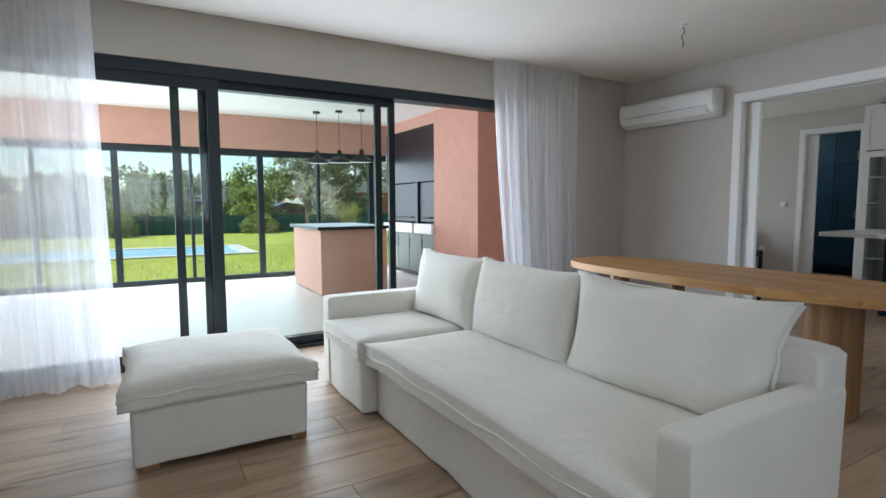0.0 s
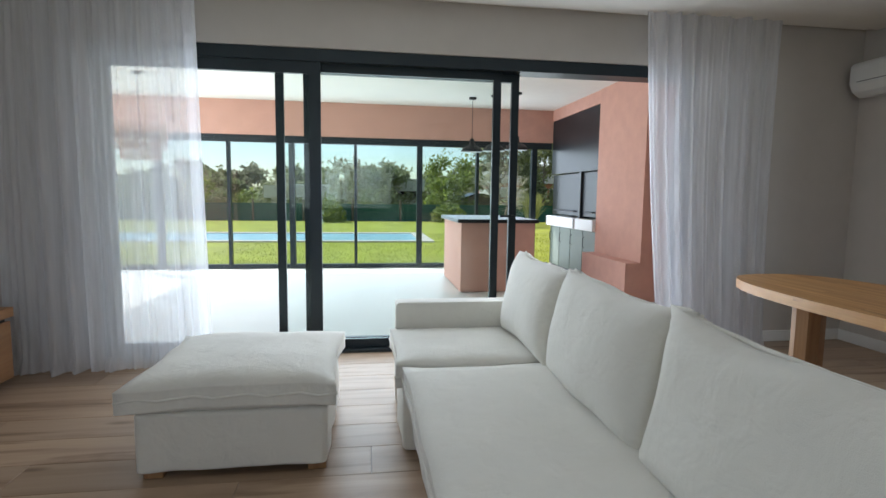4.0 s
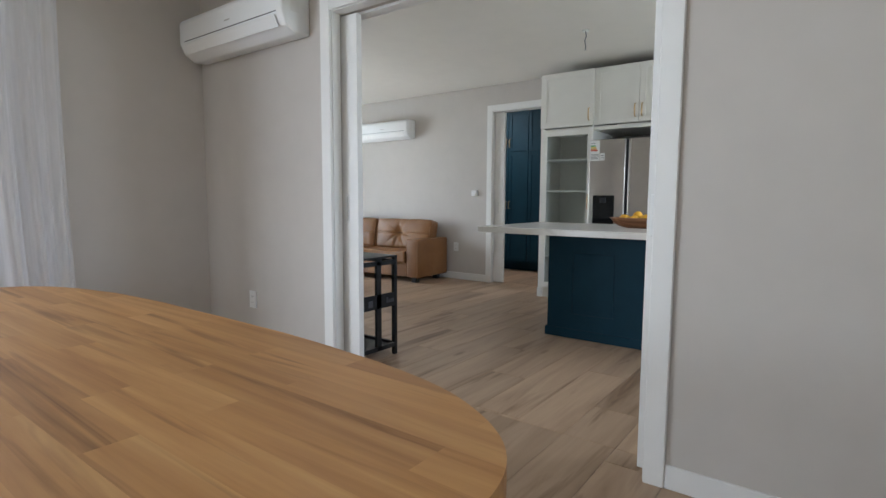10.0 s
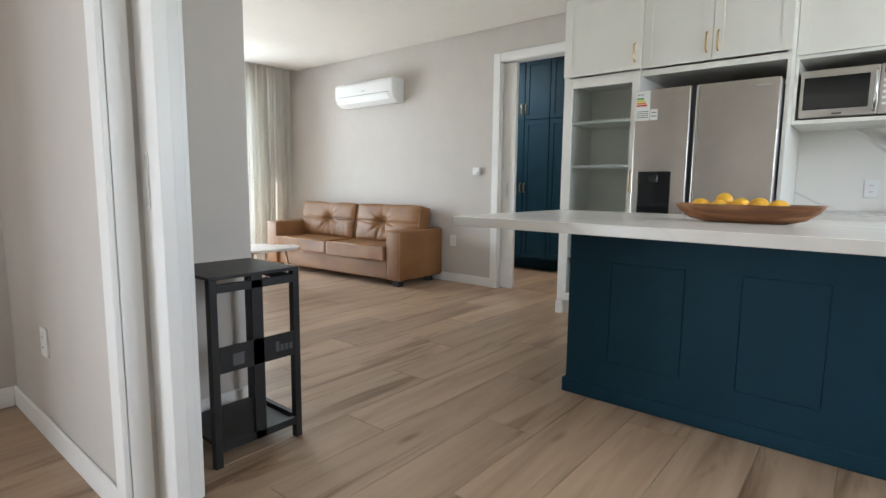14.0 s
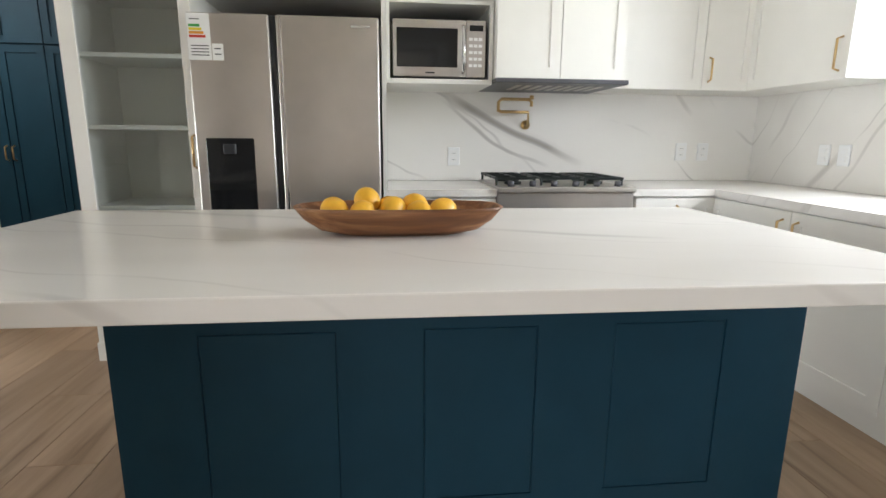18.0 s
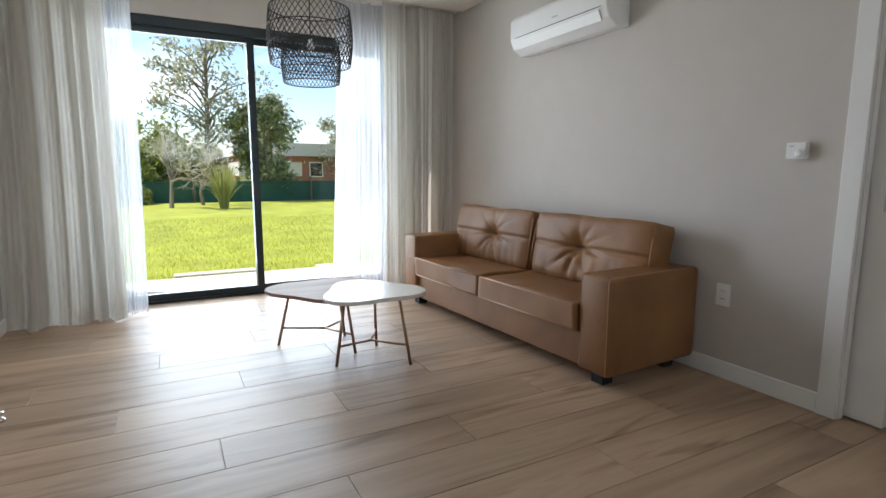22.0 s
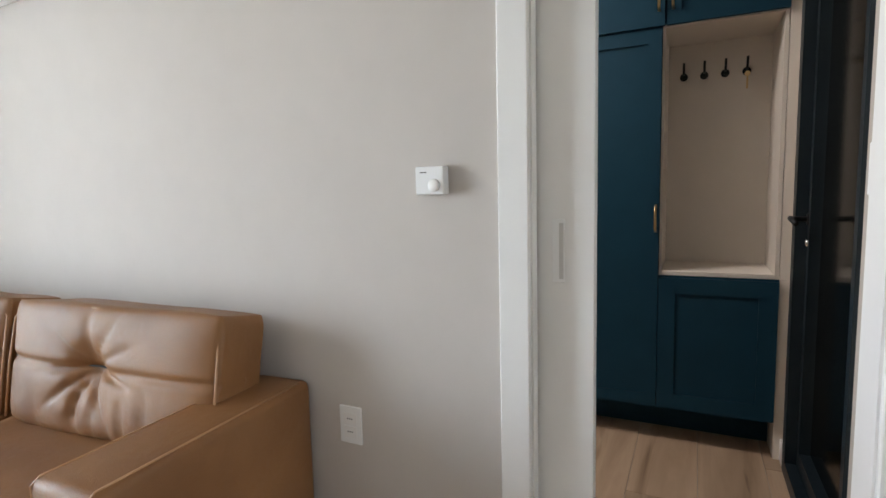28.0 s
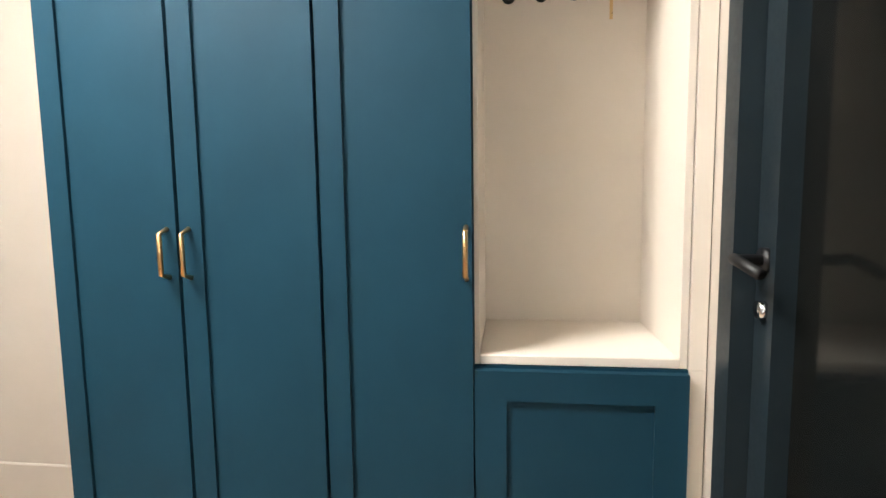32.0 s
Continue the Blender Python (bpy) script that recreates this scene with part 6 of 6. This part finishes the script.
# ---- garden: trees, fence, far houses ----
def tree(x, y, h, crown_r, seed, leaf, low=0.3, clumps=26, per=110, size=0.16, lean=0.0, thin=1.0):
    rnd = random.Random(seed)
    t = thing("tree", x, y, -0.12, "tall garden tree with an uneven open crown", "tree", "garden trees")
    bm = bmesh.new()
    top = Vector((x + lean, y, h * 0.85))
    tube([(x, y, -0.15), (x + lean * 0.3, y, h * 0.35), tuple(top)], h * 0.022, 8, bm, h * 0.006)
    centres = []
    for k in range(clumps):
        f = low + (0.98 - low) * (k + rnd.random()) / clumps
        a = rnd.uniform(0, math.tau)
        spread = crown_r * (0.35 + 0.75 * math.sin(min(1, max(0.0, (f - low) / (1.0 - low))) * math.pi * 0.9 + 0.25)) * rnd.uniform(0.3, 1.0)
        c = Vector((x + lean * f + spread * math.cos(a), y + spread * math.sin(a), h * f))
        centres.append((c, crown_r * rnd.uniform(0.18, 0.36)))
        start = Vector((x + lean * f * 0.8, y, h * max(0.18, f - 0.14)))
        mid = (start + c) / 2 + Vector((0, 0, h * 0.02))
        tube([tuple(start), tuple(mid), tuple(c)], h * 0.006, 5, bm, h * 0.0015)
    part("trunk", bm, M["bark"], t)
    verts, faces = [], []
    for c, r in centres:
        for _ in range(int(per * thin)):
            d = Vector((rnd.gauss(0, 1), rnd.gauss(0, 1), rnd.gauss(0, 0.75)))
            p = c + d * r * 0.55
            u = Vector((rnd.uniform(-1, 1), rnd.uniform(-1, 1), rnd.uniform(-1, 1))).normalized()
            w_ = u.orthogonal().normalized()
            s = size * rnd.uniform(0.6, 1.3)
            k = len(verts)
            verts += [tuple(p - u * s), tuple(p + w_ * s * 0.45), tuple(p + u * s), tuple(p - w_ * s * 0.45)]
            faces.append((k, k + 1, k + 2, k + 3))
    me = bpy.data.meshes.new("crown")
    me.from_pydata(verts, [], faces)
    me.materials.append(leaf)
    ob = new("crown", me)
    ob.parent = t
    ob.matrix_parent_inverse = Matrix.Translation((-x, -y, 0.12))
    return t


tree(3.1, 26.0, 7.6, 2.1, 21, M["leaf_b"], 0.34, 40, 70, 0.12, 0.2, 0.9)
tree(5.4, 24.8, 4.4, 1.4, 22, M["leaf_a"], 0.06, 30, 150, 0.13)
tree(0.8, 27.0, 3.2, 1.9, 23, M["leaf_c"], 0.1, 26, 150, 0.13)
tree(10.3, 52.0, 8.2, 2.8, 24, M["leaf_b"], 0.42, 30, 90, 0.2)
tree(6.6, 30.0, 4.6, 1.1, 25, M["leaf_a"], 0.15, 26, 100, 0.14)
tree(14.0, 40.0, 5.5, 3.0, 26, M["leaf_b"], 0.2, 26, 110, 0.18)
tree(-2.8, 36.0, 3.3, 2.0, 27, M["leaf_a"], 0.15, 28, 120, 0.18)
tree(-5.5, 33.0, 3.4, 1.9, 28, M["leaf_b"], 0.25, 26, 60, 0.13)


def bare_tree(x, y, h, seed, label):
    """A leafless tree: limbs that fork again and again into fine pale twigs."""
    rnd = random.Random(seed)
    t = thing("bare_tree", x, y, -0.12, label, "tree", "garden trees")
    limbs, twigs = bmesh.new(), bmesh.new()
    def grow(p, d, ln, r, depth):
        q = p + d * ln * 0.5 + Vector((rnd.uniform(-1, 1), rnd.uniform(-1, 1), rnd.uniform(-0.4, 0.6))) * ln * 0.10
        e = p + d * ln
        tube([tuple(p), tuple(q), tuple(e)], r, 5 if depth < 3 else 3, limbs if depth < 3 else twigs, r * 0.6)
        if depth >= 5:
            return
        for _ in range(3 if depth else 5):
            nd = (d + Vector((rnd.gauss(0, 0.62), rnd.gauss(0, 0.62), rnd.gauss(0.10, 0.35)))).normalized()
            grow(p + d * ln * rnd.uniform(0.6, 1.0), nd, ln * rnd.uniform(0.62, 0.86), r * 0.58, depth + 1)
    grow(Vector((x, y, -0.15)), Vector((0.04, 0, 1)), h * 0.27, h * 0.020, 0)
    part("trunk", limbs, M["bark"], t)
    tagged(part("twigs", twigs, M["twig"], t), "pale fine twigs", kind="stuff")
    return t


bare_tree(1.5, 20.6, 4.2, 29, "leafless garden tree with pale tangled twigs")
bare_tree(2.6, 22.0, 3.8, 31, "leafless garden tree with pale tangled twigs")
bare_tree(-9.5, 32.0, 3.6, 33, "leafless garden tree with pale tangled twigs")
rnd = random.Random(9)
for k in range(30):
    tx = -44 + k * 2.3 + rnd.uniform(-0.8, 0.8)
    tree(tx, rnd.uniform(46, 62), rnd.uniform(2.4, 4.6), rnd.uniform(1.4, 2.4), 40 + k, (M["leaf_a"], M["leaf_b"], M["leaf_a"])[k % 3], 0.08, 22, 90, 0.28)


def bush(x, y, h, r, seed, leaf, size=0.1):
    rnd = random.Random(seed)
    t = thing("bush", x, y, -0.12, "leafy garden shrub along the fence", "shrub", "garden shrubs")
    verts, faces = [], []
    for _ in range(900):
        a, q = rnd.uniform(0, math.tau), rnd.random() ** 0.5
        p = Vector((x + r * q * math.cos(a), y + r * q * math.sin(a), -0.1 + h * rnd.random() * (1 - 0.6 * q * q)))
        u = Vector((rnd.uniform(-1, 1), rnd.uniform(-1, 1), rnd.uniform(-0.3, 1))).normalized()
        w_ = u.orthogonal().normalized()
        s = size * rnd.uniform(0.6, 1.4)
        k = len(verts)
        verts += [tuple(p - u * s), tuple(p + w_ * s * 0.4), tuple(p + u * s), tuple(p - w_ * s * 0.4)]
        faces.append((k, k + 1, k + 2, k + 3))
    me = bpy.data.meshes.new("leaves")
    me.from_pydata(verts, [], faces)
    me.materials.append(leaf)
    ob = new("leaves", me)
    ob.parent = t
    ob.matrix_parent_inverse = Matrix.Translation((-x, -y, 0.12))


for k in range(16):
    bush(-34 + k * 2.1, 40 + rnd.uniform(-3, 3), rnd.uniform(1.6, 3.2), rnd.uniform(1.0, 1.8), 70 + k, M["leaf_a"] if k % 2 else M["leaf_c"], 0.16)
for bx_, by, bh in ((9.0, 22.4, 0.7), (0.0, 23.5, 1.0), (-6.0, 23.0, 1.4), (11.0, 25.0, 1.6)):
    bush(bx_, by, bh, 0.9, int(bx_ * 10) + 300, M["leaf_c"])

# tall pale grass clump
gc = thing("pampas_grass", 3.1, 19.6, -0.12, "tall clump of pale arching grass", "grass clump")
verts, faces = [], []
rnd = random.Random(77)
for _ in range(260):
    a, ln = rnd.uniform(0, math.tau), rnd.uniform(0.9, 1.7)
    out = rnd.uniform(0.1, 0.6)
    pts = [Vector((3.1 + 0.12 * math.cos(a) + out * v * v * math.cos(a), 19.6 + 0.12 * math.sin(a) + out * v * v * math.sin(a), -0.12 + ln * (v - 0.18 * v * v * out))) for v in (0, 0.35, 0.7, 1.0)]
    k = len(verts)
    for p, wd_ in zip(pts, (0.012, 0.012, 0.009, 0.001)):
        verts += [(p.x - wd_, p.y, p.z), (p.x + wd_, p.y, p.z)]
    for q in range(3):
        faces.append((k + 2 * q, k + 2 * q + 1, k + 2 * q + 3, k + 2 * q + 2))
me = bpy.data.meshes.new("blades")
me.from_pydata(verts, [], faces)
me.materials.append(leaves("pale_grass_blades", (0.20, 0.22, 0.06), (0.42, 0.42, 0.16)))
ob = new("blades", me)
ob.parent = gc
ob.matrix_parent_inverse = Matrix.Translation((-3.1, -19.6, 0.12))

# boundary fence with green netting
fn = thing("garden_fence", 0, 24.0, -0.12, "wire boundary fence hung with dark green netting", "fence")
for k in range(24):
    x = -36 + k * 2.4
    part("post", tube([(x, 24.0, -0.2), (x, 24.0, 0.95)], 0.05, 8), M["timber"], fn, "weathered round post")
part("netting", box(-36, 20, 24.05, 24.06, -0.12, 0.75), M["netting"], fn, "dark green shade netting")
for z in (0.3, 0.6, 0.88):
    part("wire", tube([(-36, 23.99, z), (20, 23.99, z)], 0.008, 4), M["steel_dark"], fn)


def far_house(x, y, w_, d, h, wall, label, chimney=False):
    t = thing("far_house", x, y, -0.12, label, "house")
    part("wall", box(x - w_ / 2, x + w_ / 2, y - d / 2, y + d / 2, -0.12, h), wall, t)
    part("roof", prism([(x - w_ / 2 - 0.4, y - d / 2 - 0.5), (x + w_ / 2 + 0.4, y - d / 2 - 0.5), (x + w_ / 2 + 0.4, y + d / 2 + 0.5), (x - w_ / 2 - 0.4, y + d / 2 + 0.5)], h, h + 0.9), M["roof"], t)
    for k in range(3):
        xx = x - w_ / 2 + w_ * (k + 0.6) / 3.3
        ww = part("window", box(xx - 0.5, xx + 0.5, y - d / 2 - 0.03, y - d / 2 + 0.02, 0.8, 1.9), M["trim"], t)
        part("pane", box(xx - 0.43, xx + 0.43, y - d / 2 - 0.04, y - d / 2 - 0.02, 0.88, 1.82), M["black_glass"], ww)
    return t


far_house(11.5, 42, 11, 6, 2.3, M["brick"], "low brick house with a grey roof beyond the fence")
far_house(-1.1, 38.5, 1.7, 4, 1.5, M["render"], "small white rendered house among the trees")
far_house(-8.6, 39, 4.6, 5, 0.9, M["roof"], "low grey-roofed building beyond the pool")
far_house(7.6, 39, 3.2, 5, 0.9, M["render"], "low pale building with a grey roof beyond the fence")
far_house(-26.0, 44, 9, 6, 1.6, M["roof"], "low grey shed beyond the pool")
sh = thing("dark_shed", 1.5, 30, -0.12, "low dark shed with a sloping roof behind the fence", "shed")
part("wall", box(-0.6, 3.9, 28.7, 31.4, -0.12, 0.3), M["timber"], sh)
bm = bmesh.new()
prof = [(-1.1, 0.12), (2.5, 1.40), (4.1, 1.18), (4.1, 1.08), (2.5, 1.30), (-1.1, 0.02)]
va = [bm.verts.new((px, 28.4, pz)) for px, pz in prof]
vb = [bm.verts.new((px, 31.6, pz)) for px, pz in prof]
for k in range(6):
    bm.faces.new((va[k], va[(k + 1) % 6], vb[(k + 1) % 6], vb[k]))
bm.faces.new(va[::-1])
bm.faces.new(vb)
part("roof", bm, M["black"], sh, "dark sloping roof")
bm = bmesh.new()
pr = ((-0.6, 0.28), (3.9, 0.28), (3.9, 1.07), (2.5, 1.28))
fa = [bm.verts.new((px, 28.75, pz)) for px, pz in pr]
fb = [bm.verts.new((px, 28.85, pz)) for px, pz in pr]
for k in range(4):
    bm.faces.new((fa[k], fa[(k + 1) % 4], fb[(k + 1) % 4], fb[k]))
bm.faces.new(fa[::-1])
bm.faces.new(fb)
part("gable", bm, M["timber"], sh)

# lawn blades near the house
gr = np.random.default_rng(5)
cnt = 42000
gx = gr.uniform(-7.5, 7.0, cnt)
gy = 6.47 + 9.0 * gr.random(cnt) ** 1.7
keep = ~(((gx < 0.0) & (gy < 7.02)) | ((gx > -17.4) & (gx < -2.2) & (gy > 12.05)) | ((abs(gx - 1.8) < 0.47) & (abs(gy - 6.93) < 0.1)) | ((abs(gx - 0.62) < 0.27) & (abs(gy - 7.46) < 0.1)))
gx, gy = gx[keep], gy[keep]
cnt = len(gx)
ga, gh, gl = gr.uniform(0, math.tau, cnt), gr.uniform(0.025, 0.065, cnt), gr.normal(0, 0.018, (cnt, 2))
wx, wy = 0.004 * np.cos(ga), 0.004 * np.sin(ga)
zz = np.full(cnt, -0.122)
vs = np.stack([np.stack([gx - wx, gy - wy, zz], 1), np.stack([gx + wx, gy + wy, zz], 1), np.stack([gx + gl[:, 0], gy + gl[:, 1], zz + gh], 1)], 1).reshape(-1, 3)
me = bpy.data.meshes.new("grass_blades")
me.from_pydata(vs.tolist(), [], np.arange(cnt * 3).reshape(-1, 3).tolist())
me.materials.append(leaves("lawn_blades", (0.22, 0.26, 0.012), (0.40, 0.44, 0.03)))
tagged(new("grass", me), "short bright lawn grass beside the terrace", "grass", kind="stuff")


# ---- wood-look floor planks ----
PL, PW, GAP = 1.5, 0.253, 0.0022
plank_meshes = {}


def plank(parent, x0, x1, y0, y1):
    lx, ly = round(x1 - x0 - GAP, 3), round(y1 - y0 - GAP, 3)
    if lx < 0.02 or ly < 0.01:
        return
    key = (lx, ly)
    if key not in plank_meshes:
        bm = bmesh.new()
        bmesh.ops.create_cube(bm, size=1)
        bmesh.ops.scale(bm, vec=(lx, ly, 0.012), verts=bm.verts)
        bmesh.ops.bevel(bm, geom=[e for e in bm.edges if all(v.co.z > 0 for v in e.verts)], offset=0.0012, segments=1, affect="EDGES")
        plank_meshes[key] = finish(bm, "plank", M["floor"])
    ob = new("plank", plank_meshes[key])
    ob.parent = parent
    ob.location = ((x0 + x1) / 2, (y0 + y1) / 2, -0.006)


def lay(parent, x0, x1, y0, y1):
    j = math.floor((y0 - 0.06) / PW)
    while j * PW + 0.06 < y1:
        a, b = max(y0, j * PW + 0.06), min(y1, (j + 1) * PW + 0.06)
        off = (j * 0.37 % 1.0) * PL
        i = math.floor((x0 - off) / PL)
        while i * PL + off < x1:
            p, q = max(x0, i * PL + off), min(x1, (i + 1) * PL + off)
            if b - a > 0.012 and q - p > 0.02:
                plank(parent, p, q, a, b)
            i += 1
        j += 1


floor_ob = bpy.data.objects["floor"]
lay(floor_ob, -7.0, 0.2, -4.6, 1.34)
lay(floor_ob, 0.2, 4.06, -3.85, 5.02)
lay(floor_ob, 4.06, 5.74, 0.49, 5.26)
